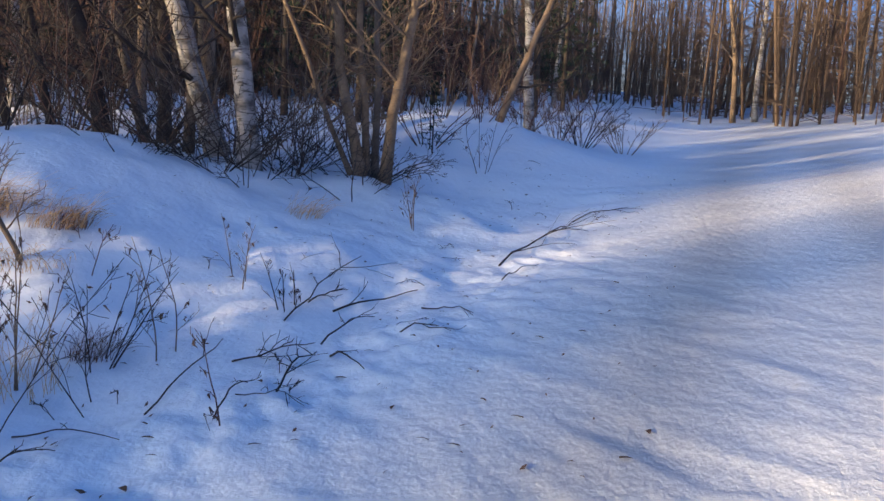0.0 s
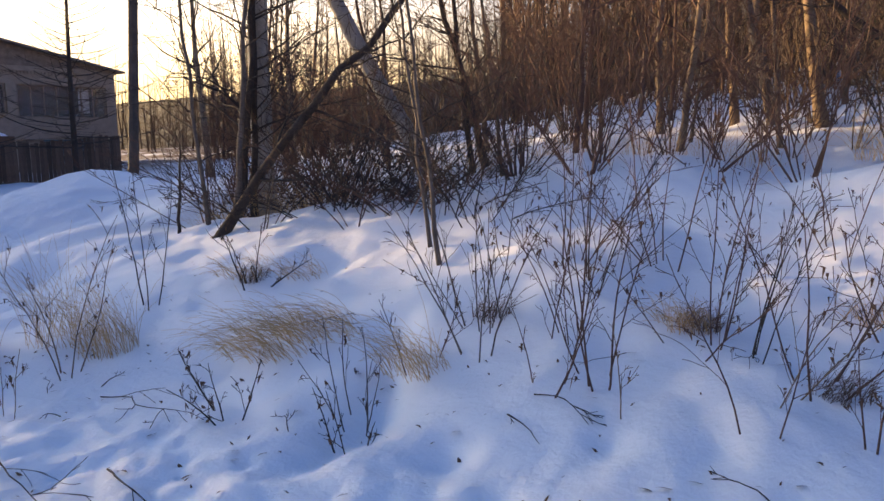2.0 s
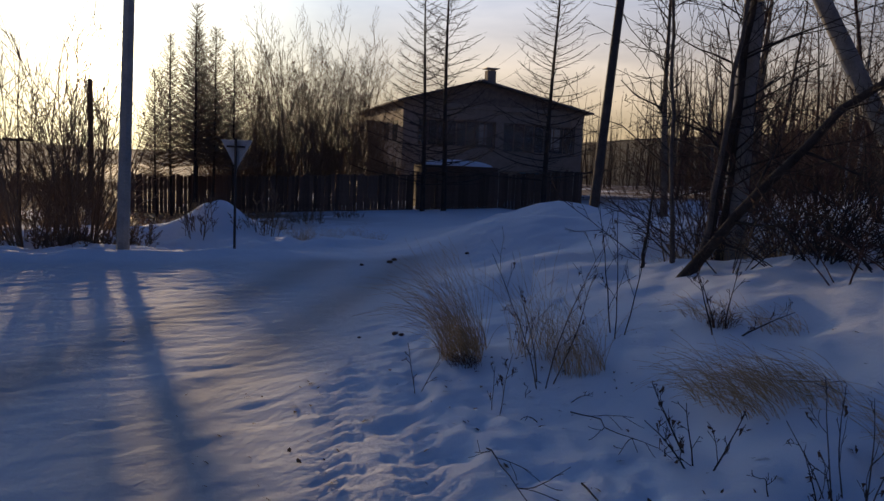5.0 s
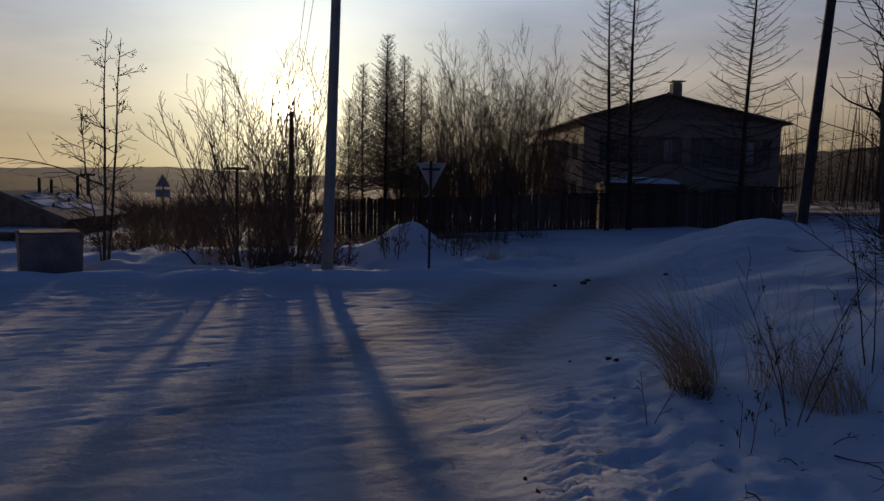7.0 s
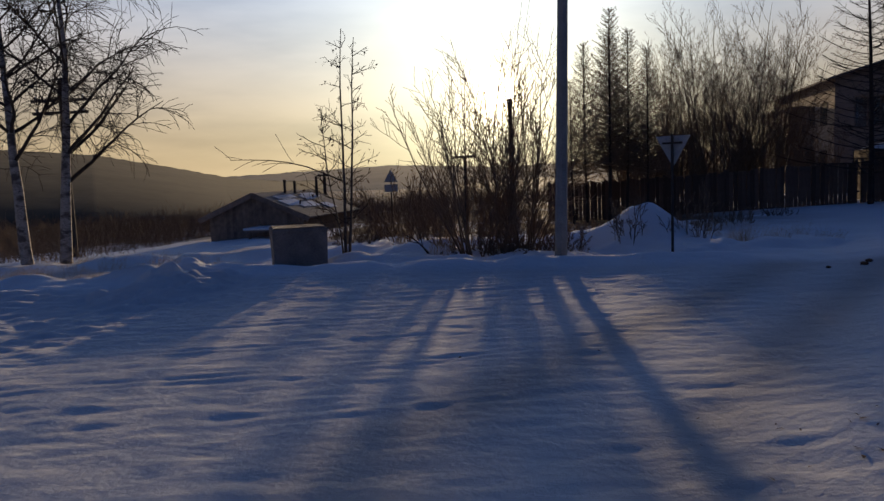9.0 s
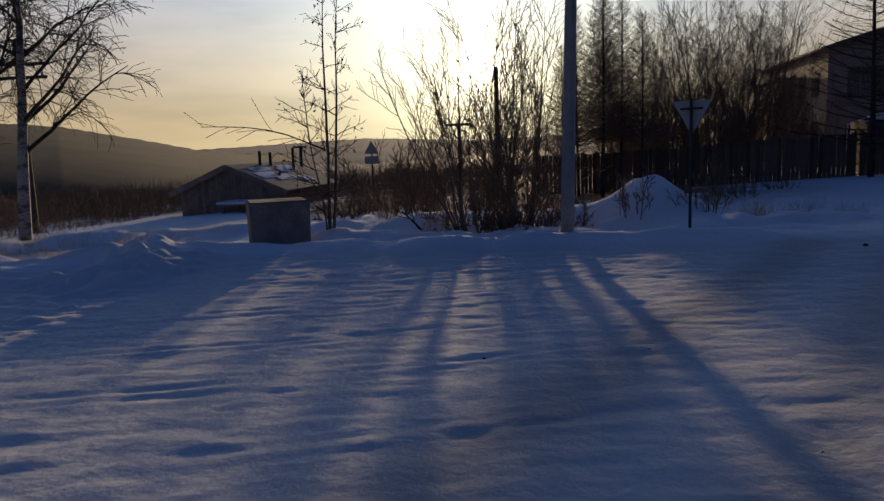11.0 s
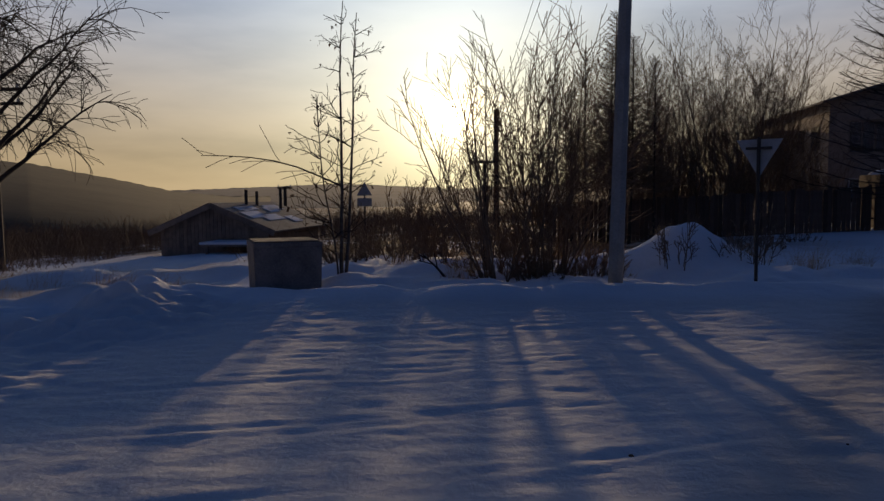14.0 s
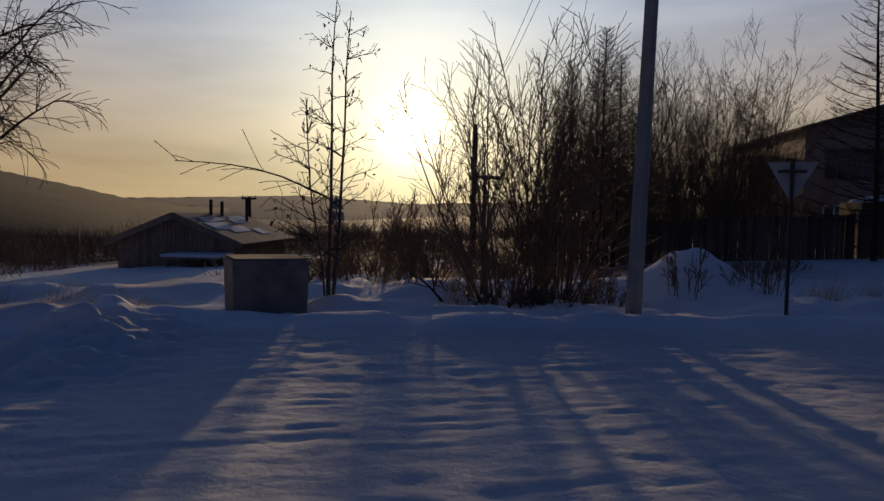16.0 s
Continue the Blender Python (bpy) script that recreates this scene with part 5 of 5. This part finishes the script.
shrub(2.9, 4.2, 0.4, 2, 332, BARK_TAN, 0.2, 0.004, 3, 10, "dry weed stalk with curled leaves in snow")
shrub(2.55, 4.9, 0.35, 2, 333, BARK_TAN, 0.3, 0.004, 3, 4, "dry weed stalk standing in snow")
shrub(9.1, 3.6, 2.2, 9, 334, BARK_RED, 0.9, 0.014, 7, 4, "broad tangled reddish thicket on the bank", 0.004)
shrub(8.3, 2.4, 2.0, 9, 335, BARK_RED, 1.1, 0.013, 7, 4, "broad tangled reddish thicket on the bank", 0.004)
shrub(8.8, 1.2, 1.9, 8, 336, BARK_RED, 0.9, 0.013, 7, 4, "broad tangled reddish thicket on the bank", 0.004)
shrub(7.7, 4.2, 1.6, 8, 337, BARK_DARK, 1.2, 0.012, 6, 4, "dark tangled thicket arching over snow", 0.004)
shrub(7.4, 5.2, 1.5, 8, 338, BARK_DARK, 1.2, 0.012, 6, 4, "dark tangled thicket arching over snow", 0.004)
shrub(8.2, 5.6, 1.8, 8, 339, BARK_DARK, 1.1, 0.012, 6, 4, "dark tangled thicket arching over snow", 0.004)
shrub(9.4, 7.4, 2.0, 10, 340, BARK_RED, 0.9, 0.014, 7, 4, "reddish thicket growing in the pit", 0.005)
shrub(9.0, 8.6, 2.0, 10, 341, BARK_RED, 0.9, 0.014, 7, 4, "reddish thicket growing in the pit", 0.005)
shrub(8.7, -3.6, 1.1, 9, 342, BARK_DARK, 1.2, 0.01, 6, 2, "dark tangle of twigs at the birch base", 0.004)
shrub(9.0, -4.5, 1.2, 9, 343, BARK_DARK, 1.2, 0.01, 6, 2, "dark tangle of twigs at the birch base", 0.004)
shrub(9.9, -3.2, 1.5, 8, 344, BARK_DARK, 0.9, 0.012, 6, 2, "dark thicket between the trunks", 0.004)
shrub(10.4, -1.2, 1.5, 9, 345, BARK_TAN, 0.8, 0.010, 7, 2, "tan brushy thicket below a leaning trunk", 0.004)
shrub(11.5, -11.0, 1.3, 9, 346, BARK_DARK, 0.9, 0.012, 6, 2, "dark leafless shrub at the road edge", 0.005)
shrub(12.6, -13.2, 1.2, 9, 347, BARK_TAN, 0.8, 0.012, 6, 2, "tan leafless shrub at the road edge", 0.005)
for k in range(13):   # dark thicket round the old birches
    shrub(8.3 + 0.9 * ((k * 5) % 7) / 3 + 0.1 * k, -1.6 - 0.33 * k, 1.5 + 0.12 * (k % 4), 7, 760 + k, (BARK_DARK, BARK_GREY, BARK_RED)[k % 3], 1.0, 0.011, 7, 2, "dark thicket between the birch trunks", 0.004)
for k in range(11):   # reddish brush along the crest towards the bend
    shrub(9.6 + 0.42 * k + 0.5 * (k % 2), -5.6 - 0.75 * k, 1.2 + 0.15 * (k % 3), 7, 780 + k, (BARK_RED, BARK_TAN)[k % 2], 0.8, 0.011, 7, 3, "reddish brush along the crest of the bank", 0.005)
for k in range(12):   # tangle in and around the pit
    a = k * 2.4
    shrub(9.2 + 1.3 * math.cos(a) * (0.4 + k / 18), 7.6 + 1.6 * math.sin(a) * (0.4 + k / 18), 1.9, 9, 700 + k, BARK_RED, 1.0, 0.012, 7, 3, "reddish thicket growing in the pit", 0.005)
for k in range(8):
    shrub(7.0 + 0.28 * k, 3.4 + 0.3 * ((k * 3) % 8), 0.85, 6, 720 + k, BARK_DARK, 1.7, 0.010, 6, 3, "dark tangled thicket arching over snow", 0.004)
for k in range(9):
    shrub(8.3 + 0.5 * k, 0.2 + 0.55 * ((k * 4) % 9), 1.8, 7, 740 + k, BARK_RED, 0.7, 0.012, 7, 3, "tall reddish brush on the hillside crest", 0.005)
for k in range(16):   # dark arching tangle on the crest beside the pit
    shrub(6.7 + 2.3 * ((k * 7) % 16) / 16, 2.9 + 0.22 * k, 1.1 + 0.2 * (k % 3), 6, 830 + k, (BARK_DARK, BARK_RED)[k % 2], 1.6, 0.010, 7, 4, "dark tangled thicket arching over snow", 0.0035)
for k in range(11):   # twigs that hang over the snow below the birches
    shrub(8.3 + 0.35 * (k % 4), -2.6 - 0.3 * k, 0.9 + 0.15 * (k % 3), 7, 860 + k, BARK_DARK, 1.7, 0.009, 7, 2, "dark tangle of twigs below the birches", 0.0035)
for k in range(12):   # brush that closes the wood behind the mound
    shrub(11.2 + 0.45 * ((k * 5) % 12), 1.0 - 0.32 * k, 1.9 + 0.2 * (k % 4), 7, 880 + k, (BARK_TAN, BARK_RED, BARK_DARK)[k % 3], 0.6, 0.012, 7, 3, "brown brush among the trunks behind the mound", 0.005)
UNDER = [shrub(14.5 + k * 1.3, 3.0 - k * 2.2, 2.6, 10, 360 + k, bk, 0.45, 0.016, 7, 0, "tall thin-stemmed underbrush in the wood", 0.007, 1, "underbrush") for k, bk in enumerate((BARK_GREY, BARK_TAN, BARK_RED, BARK_DARK))]
done = 0
while done < 230:
    x, y = rs.uniform(9, 45), rs.uniform(-38, 26)
    dd = east(x, y)
    if not (7.5 < dd < 30) or (dd < 11 and -6.5 < y < 1.5) or (y > 0.5 * x - 1 and done % 6):
        continue
    copy_thing(UNDER[rs.randrange(4)], pose(x, y, gz(x, y) - 0.03, 0, 0, rs.uniform(0, 360)) @ Matrix.Scale(rs.uniform(0.8, 1.5), 4))
    done += 1


def grass_clump(x, y, h, n, seed, lean=(0.3, 0.0), w=0.16, label="clump of dry straw-coloured grass in snow"):
    """Arching thin blades, one mesh."""
    rng = np.random.default_rng(seed)
    tb = Tubes()
    base = np.array(lean)
    w *= 1.25
    for k in range(n):
        a, q = rng.uniform(0, 6.28), w * math.sqrt(rng.uniform())
        p = np.array([math.cos(a) * q, math.sin(a) * q, -0.03])
        L = h * rng.uniform(0.3, 1.15)
        d = np.array([base[0] * 0.5 + rng.normal(0, 0.22), base[1] * 0.5 + rng.normal(0, 0.22), 1.0])
        bend = np.array([base[0] * 0.28 + rng.normal(0, 0.09), base[1] * 0.28 + rng.normal(0, 0.09), -rng.uniform(0.0, 0.10 + 0.3 * float(np.hypot(*base)))])
        pts = [p]
        for j in range(5):
            d = unit(d + bend * (0.5 + 0.35 * j))
            pts.append(pts[-1] + d * L / 5)
        pts = np.array(pts)
        pts[:, 2] = np.maximum(pts[:, 2], -0.03)
        tb.tube(pts, np.linspace(0.0023, 0.0009, 6), 3)
    ob = new("grass_clump", tb.mesh("grass_clump", STRAW))
    ob.matrix_world = pose(x, y, gz(x, y))
    return tagged(ob, label, "grass", "dry grass")


grass_clump(3.35, 5.55, 1.1, 170, 401, (-0.35, 0.3), 0.16)
grass_clump(3.55, 5.75, 1.0, 110, 418, (-0.35, 0.25), 0.12)
grass_clump(4.05, 4.75, 0.7, 150, 402, (-0.2, 0.2), 0.2)
grass_clump(3.9, 5.2, 0.9, 70, 403, (-0.1, 0.1), 0.2)
grass_clump(4.45, 3.35, 0.55, 190, 404, (-0.7, 0.6), 0.3, "flattened drift of dry straw-coloured grass")
grass_clump(4.75, 3.15, 0.5, 170, 405, (-0.6, 0.7), 0.28, "flattened drift of dry straw-coloured grass")
grass_clump(4.45, 2.05, 0.55, 110, 406, (-0.4, 0.3), 0.2)
grass_clump(7.1, -1.43, 0.5, 190, 407, (-0.5, -0.5), 0.28, "tussock of dry brown grass on the bank")
grass_clump(6.87, -2.0, 0.35, 130, 408, (-0.4, -0.4), 0.2, "tussock of dry brown grass on the bank")
grass_clump(6.45, -1.8, 0.35, 90, 409, (-0.9, 0.3), 0.25, "flattened drift of dry straw-coloured grass")
grass_clump(5.35, 0.56, 0.3, 110, 410, (-0.5, 0.3), 0.16, "tussock of dry brown grass on the bank")
grass_clump(7.54, -4.15, 0.3, 90, 411, (-0.3, -0.4), 0.16, "tussock of dry brown grass on the bank")
grass_clump(5.6, 4.75, 0.3, 90, 412, (-0.5, 0.4), 0.25, "flattened drift of dry straw-coloured grass")
grass_clump(5.75, 4.2, 0.3, 80, 413, (-0.5, 0.4), 0.2, "flattened drift of dry straw-coloured grass")
grass_clump(5.2, -1.7, 0.55, 60, 414, (0, 0), 0.2)
grass_clump(5.8, -0.5, 0.25, 90, 415, (-0.4, 0.2), 0.16, "tussock of dry brown grass on the bank")
grass_clump(8.0, -0.6, 0.6, 130, 416, (-0.2, 0.2), 0.35)
grass_clump(8.6, -1.0, 0.8, 130, 417, (-0.2, 0.2), 0.4)
for k in range(26):   # rough verge of the western road and behind the ridge
    x = rs.uniform(-16, -7.5); y = 16.0 - 0.75 * (x + 7.5) + rs.uniform(-1.2, 2.5)
    grass_clump(x, y, rs.uniform(0.2, 0.5), 50, 430 + k, (0.1, 0.1), 0.3, "low dry weeds along the road verge")
for k in range(22):
    x, y = rs.uniform(-4, 7), rs.uniform(17.2, 22)
    grass_clump(x, y, rs.uniform(0.3, 0.7), 60, 470 + k, (0.1, -0.1), 0.25, "dry weeds in rough snow beyond the ridge")


PITGRASS = [(8.2, 6.6), (8.6, 7.0), (9.0, 7.5), (9.5, 7.9), (8.9, 8.4), (8.3, 8.0), (9.8, 8.8), (8.0, 7.4), (9.6, 7.0), (9.1, 6.5)]
for k, (gx, gy) in enumerate(PITGRASS):
    grass_clump(gx, gy, 0.65, 70, 530 + k, (-0.3, 0.2), 0.45, "rusty dry grass filling the pit")
for k in range(16):   # tall dry grass on the sunlit crest
    gx, gy = 10.2 + 0.27 * k, 6.8 - 0.42 * ((k * 7) % 16) + 0.2 * k
    grass_clump(gx, gy, 0.6 + 0.1 * (k % 3), 60, 550 + k, (-0.2, -0.1), 0.5, "tall dry grass on the hillside crest")


for k, (gx, gy) in enumerate(((7.15, -1.5), (6.85, -2.05), (5.35, 0.5), (4.85, -0.35), (5.5, -2.1), (5.2, 1.9), (3.3, 5.4), (5.5, 4.6))):   # dark matted tussocks
    grass_clump(gx, gy, 0.22, 130, 580 + k, (-0.3 + 0.1 * (k % 3), -0.3), 0.12, "matted brown tussock in a hollow of the snow").data.materials[0] = DRYLEAF


def fallen_twig(x0, y0, x1, y1, r, seed, lift=0.04):
    rng = np.random.default_rng(seed)
    n = 8
    tb = Tubes()
    t = np.linspace(0, 1, n)
    px, py = x0 + (x1 - x0) * t, y0 + (y1 - y0) * t
    L = math.hypot(x1 - x0, y1 - y0)
    w = np.cumsum(rng.normal(0, 0.02 * L, n)); w -= np.linspace(w[0], w[-1], n)
    px, py = px + w * (y1 - y0) / L, py - w * (x1 - x0) / L
    pz = ground(px, py) + r + lift * np.sin(t * 3.0) * rng.uniform(0.3, 1.5)
    pts = np.stack([px, py, pz], -1)
    tb.tube(pts, np.linspace(r, r * 0.4, n), 5)
    for k in range(rng.integers(1, 5)):
        i = rng.integers(1, n - 1)
        d = unit(pts[i + 1] - pts[i]) if i < n - 1 else np.array([1.0, 0, 0])
        side = np.array([-d[1], d[0], 0]) * rng.choice((-1, 1))
        grow(tb, rng, pts[i], d * 0.8 + side * 0.6 + np.array([0, 0, 0.12]), L * 0.35, r * 0.6, 1, 2, 0.5, 0.5, 0.1, -0.01, 0.3, 3, 0.002)
    ob = new("fallen_twig", tb.mesh("fallen_twig", BARK_DARK))
    return tagged(ob, "dark fallen twig lying on the snow", "twig", "fallen twigs")


fallen_twig(4.57, -2.27, 5.35, -2.86, 0.006, 501)
fallen_twig(5.0, -2.83, 5.02, -3.37, 0.007, 502)
fallen_twig(4.33, -2.9, 4.86, -3.32, 0.008, 503)
fallen_twig(4.21, -2.54, 4.57, -2.81, 0.006, 504)
fallen_twig(5.41, -3.29, 6.46, -4.32, 0.007, 505)
fallen_twig(6.11, -5.54, 7.25, -7.34, 0.01, 506)
fallen_twig(4.73, -3.36, 4.31, -3.4, 0.008, 507)
fallen_twig(5.57, -3.71, 5.68, -4.47, 0.009, 508)
fallen_twig(4.61, -1.67, 4.23, -2.11, 0.005, 509)
fallen_twig(4.27, -1.62, 4.21, -1.84, 0.005, 510)
fallen_twig(4.99, -3.4, 5.37, -3.95, 0.007, 511)
fallen_twig(5.72, -3.57, 5.9, -3.93, 0.007, 512)
fallen_twig(4.82, -3.88, 4.57, -4.12, 0.006, 513)
fallen_twig(7.25, -7.34, 7.41, -8.36, 0.008, 514)
fallen_twig(3.49, 4.05, 3.31, 3.1, 0.005, 515)
fallen_twig(2.53, 3.56, 2.33, 2.67, 0.005, 516)
fallen_twig(2.74, 2.87, 2.53, 2.15, 0.006, 517)
fallen_twig(4.27, 1.15, 4.09, 0.76, 0.005, 518)
fallen_twig(4.03, 1.2, 3.87, 0.94, 0.005, 519)
fallen_twig(5.54, -5.18, 5.8, -5.6, 0.006, 520)
fallen_twig(5.3, -4.3, 4.9, -4.5, 0.006, 521)
fallen_twig(5.0, -3.1, 4.6, -3.0, 0.006, 522)


def leaf_litter():
    rng = np.random.default_rng(77)
    tb = Tubes()
    k = 0
    while k < 950:
        x, y = rng.uniform(0.5, 9), rng.uniform(-11, 6)
        d = (x - float(bank_foot(y))) * 0.85
        if d < -1.6 or rng.uniform() > math.exp(-((d - 0.7) / 1.6) ** 2) + 0.06:
            continue
        z = gz(x, y) + 0.006
        a, s = rng.uniform(0, 6.28), rng.uniform(0.010, 0.034)
        c = np.array([math.cos(a), math.sin(a), 0]) * s
        p = np.array([x, y, z])
        tb.blade(p - c, p + np.array([0, 0, 0.006]), p + c + np.array([0, 0, 0.004]), s * rng.uniform(0.2, 0.5))
        k += 1
    ob = new("leaf_litter", tb.mesh("leaf_litter", DRYLEAF))
    return tagged(ob, "scattered dry leaves and bark crumbs on snow", "litter", kind="stuff")


leaf_litter()
rt = random.Random(19)
for k in range(34):
    y = rt.uniform(-9, 4.5)
    x = float(bank_foot(y)) + rt.uniform(0.1, 2.6)
    a, L = rt.uniform(0, 6.28), rt.uniform(0.12, 0.45)
    fallen_twig(x, y, x + math.cos(a) * L, y + math.sin(a) * L, rt.uniform(0.002, 0.005), 900 + k, 0.03)


def clod(x, y, s, seed):
    bm = bmesh.new()
    bmesh.ops.create_icosphere(bm, subdivisions=2, radius=s)
    rng = random.Random(seed)
    for v in bm.verts:
        v.co *= rng.uniform(0.7, 1.2)
        v.co.z *= 0.55
    me = bpy.data.meshes.new("frozen_clod")
    bm.to_mesh(me)
    bm.free()
    me.materials.append(DRYLEAF)
    ob = new("frozen_clod", me)
    ob.matrix_world = pose(x, y, gz(x, y) + s * 0.25, 0, 0, rng.uniform(0, 360))
    return tagged(ob, "small dark frozen clod of dirt on the road", "clod", "frozen clods")


clod(5.19, 13.82, 0.05, 1)
clod(5.87, 14.01, 0.07, 2)
clod(7.52, 13.73, 0.05, 3)
clod(3.29, 7.06, 0.04, 4)
clod(3.28, 6.86, 0.03, 5)
clod(6.07, 14.27, 0.06, 6)
for k in range(14):
    clod(rt.uniform(-3, 3.2), rt.uniform(-6, 12), rt.uniform(0.008, 0.022), 70 + k)
board_fence(26.4, -3.6, 25.4, -8.6, 1.3, 0.24, "dark picket fence far back in the wood")


# ---- valley, far woods and hills ----
def far_brush():
    """Bare brush of the valley floor, thinning towards the junction."""
    rng = np.random.default_rng(88)
    tb = Tubes()
    k = 0
    while k < 2300:
        az = radians(rng.uniform(-50, 26))
        R = (rng.uniform(24, 60), rng.uniform(40, 130), rng.uniform(70, 200))[k % 3]
        if k % 5 == 1:
            az, R = radians(rng.uniform(-52, -17)), rng.uniform(33, 95)
        x, y = math.sin(az) * R, math.cos(az) * R
        if (-16 < x < -7.5 and 28 < y < 44) or (x > 1 and 20 < y < 60 and x < 34) or (az < radians(-17) and R < 33):
            continue
        z = gz(x, y)
        size = rng.uniform(0.35, 1.0) ** 1.5 * (1.0 + R / 90) * (0.6 if R < 48 else 1.0)
        w = 0.003 + R * 0.00017
        for j in range(10):
            a, ln = rng.uniform(0, 6.28), rng.uniform(0, 1.1)
            h = rng.uniform(0.5, 1.5) * size
            b = np.array([x + rng.normal(0, 0.5), y + rng.normal(0, 0.5), z - 0.1])
            e = b + np.array([math.cos(a) * ln * h, math.sin(a) * ln * h, h])
            tb.tube([b, (b + e) / 2 + rng.normal(0, 0.06, 3), e], [w * 1.3, w, w * 0.4], 3)
            for q in range(3):
                m = b + (e - b) * rng.uniform(0.25, 0.85)
                tb.tube([m, m + rng.normal(0, 0.3, 3) * h * 0.6 + np.array([0, 0, h * 0.22])], [w * 0.7, w * 0.3], 3)
        k += 1
    ob = new("valley_brush", tb.mesh("valley_brush", BARK_WILLOW))
    return tagged(ob, "bare brown brushwood on the snowy valley floor", "brushwood", kind="stuff")


far_brush()


def hill(name, r0, r1, z0, crest, az0, az1, material, label, jag, seed, rows=50):
    """A wooded ridge seen from the junction; crest gives its elevation in degrees by azimuth."""
    az = np.arange(az0, az1, 0.18)
    t = np.linspace(0, 1, rows)
    A, Tt = np.meshgrid(np.radians(az), t)
    R = r0 + (r1 - r0) * Tt
    el = np.interp(np.degrees(A), [c[0] for c in crest], [c[1] for c in crest])
    top = np.tan(np.radians(el)) * r1 + 1.5
    hx, hy, hs = np.sin(A) * R, np.cos(A) * R, r1 / 110.0
    n = vnoise(hx / hs * 1.3, hy / hs * 1.3, seed) * jag * (0.12 + 0.3 * (Tt > 0.985))
    Z = z0 + (top - z0) * Tt ** 0.8 + n * (0.3 + 0.7 * Tt)
    co = np.stack([np.sin(A) * R, np.cos(A) * R, Z], -1).reshape(-1, 3)
    i = np.arange(A.size).reshape(A.shape)
    q = np.stack([i[:-1, :-1], i[:-1, 1:], i[1:, 1:], i[1:, :-1]], -1).reshape(-1, 4)
    me = bpy.data.meshes.new(name)
    me.from_pydata(co.tolist(), [], q.tolist())
    me.materials.append(material)
    return tagged(new(name, me), label, "hill", kind="structure")


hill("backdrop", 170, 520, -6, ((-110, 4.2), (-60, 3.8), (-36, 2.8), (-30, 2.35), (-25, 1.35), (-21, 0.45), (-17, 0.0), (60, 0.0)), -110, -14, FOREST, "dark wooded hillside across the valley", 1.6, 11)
# farthest ridge, its haze painted by the material colour
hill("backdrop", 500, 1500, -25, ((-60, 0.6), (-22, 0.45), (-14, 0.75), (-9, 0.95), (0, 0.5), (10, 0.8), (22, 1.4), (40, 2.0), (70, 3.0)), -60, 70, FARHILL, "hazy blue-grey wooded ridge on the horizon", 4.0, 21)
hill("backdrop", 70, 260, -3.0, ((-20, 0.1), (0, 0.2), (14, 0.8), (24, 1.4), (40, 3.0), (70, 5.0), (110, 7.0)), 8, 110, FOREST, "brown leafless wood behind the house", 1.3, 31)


def far_woods():
    """Trunks and twigs of the wood too far back to pick apart."""
    rng = np.random.default_rng(99)
    tb = Tubes()
    k = 0
    while k < 1900:
        az, R = radians(rng.uniform(64, 158)), rng.uniform(24, 62)
        if k % 5 == 4:
            az, R = radians(rng.uniform(33, 64)), rng.uniform(44, 85)
        x, y = math.sin(az) * R, math.cos(az) * R
        if y > 30 and k % 5 != 4 or east(x, y) < 12 and y > -24:
            continue
        z = gz(x, y) - 0.2
        h = rng.uniform(5, 10)
        lean = rng.normal(0, 0.06, 2)
        b, e = np.array([x, y, z]), np.array([x + lean[0] * h, y + lean[1] * h, z + h])
        r = rng.uniform(0.02, 0.075) if k % 4 else rng.uniform(0.05, 0.1)
        tb.tube([b, (b + e) / 2 + rng.normal(0, 0.1, 3), e], [r, r * 0.8, 0.015], 4)
        for j in range(30):
            m = b + (e - b) * rng.uniform(0.04, 0.7)
            a, L = rng.uniform(0, 6.28), rng.uniform(0.4, 1.5)
            q = m + np.array([math.cos(a) * L, math.sin(a) * L, rng.uniform(-0.1, 0.9)])
            tb.tube([m, (m + q) / 2 + rng.normal(0, 0.07, 3), q], [0.013, 0.01, 0.006], 3)
        k += 1
    ob = new("far_woods", tb.mesh("far_woods", BARK_WOOD))
    return tagged(ob, "dense bare brown wood on the hillside", "wood", kind="stuff")


far_woods()
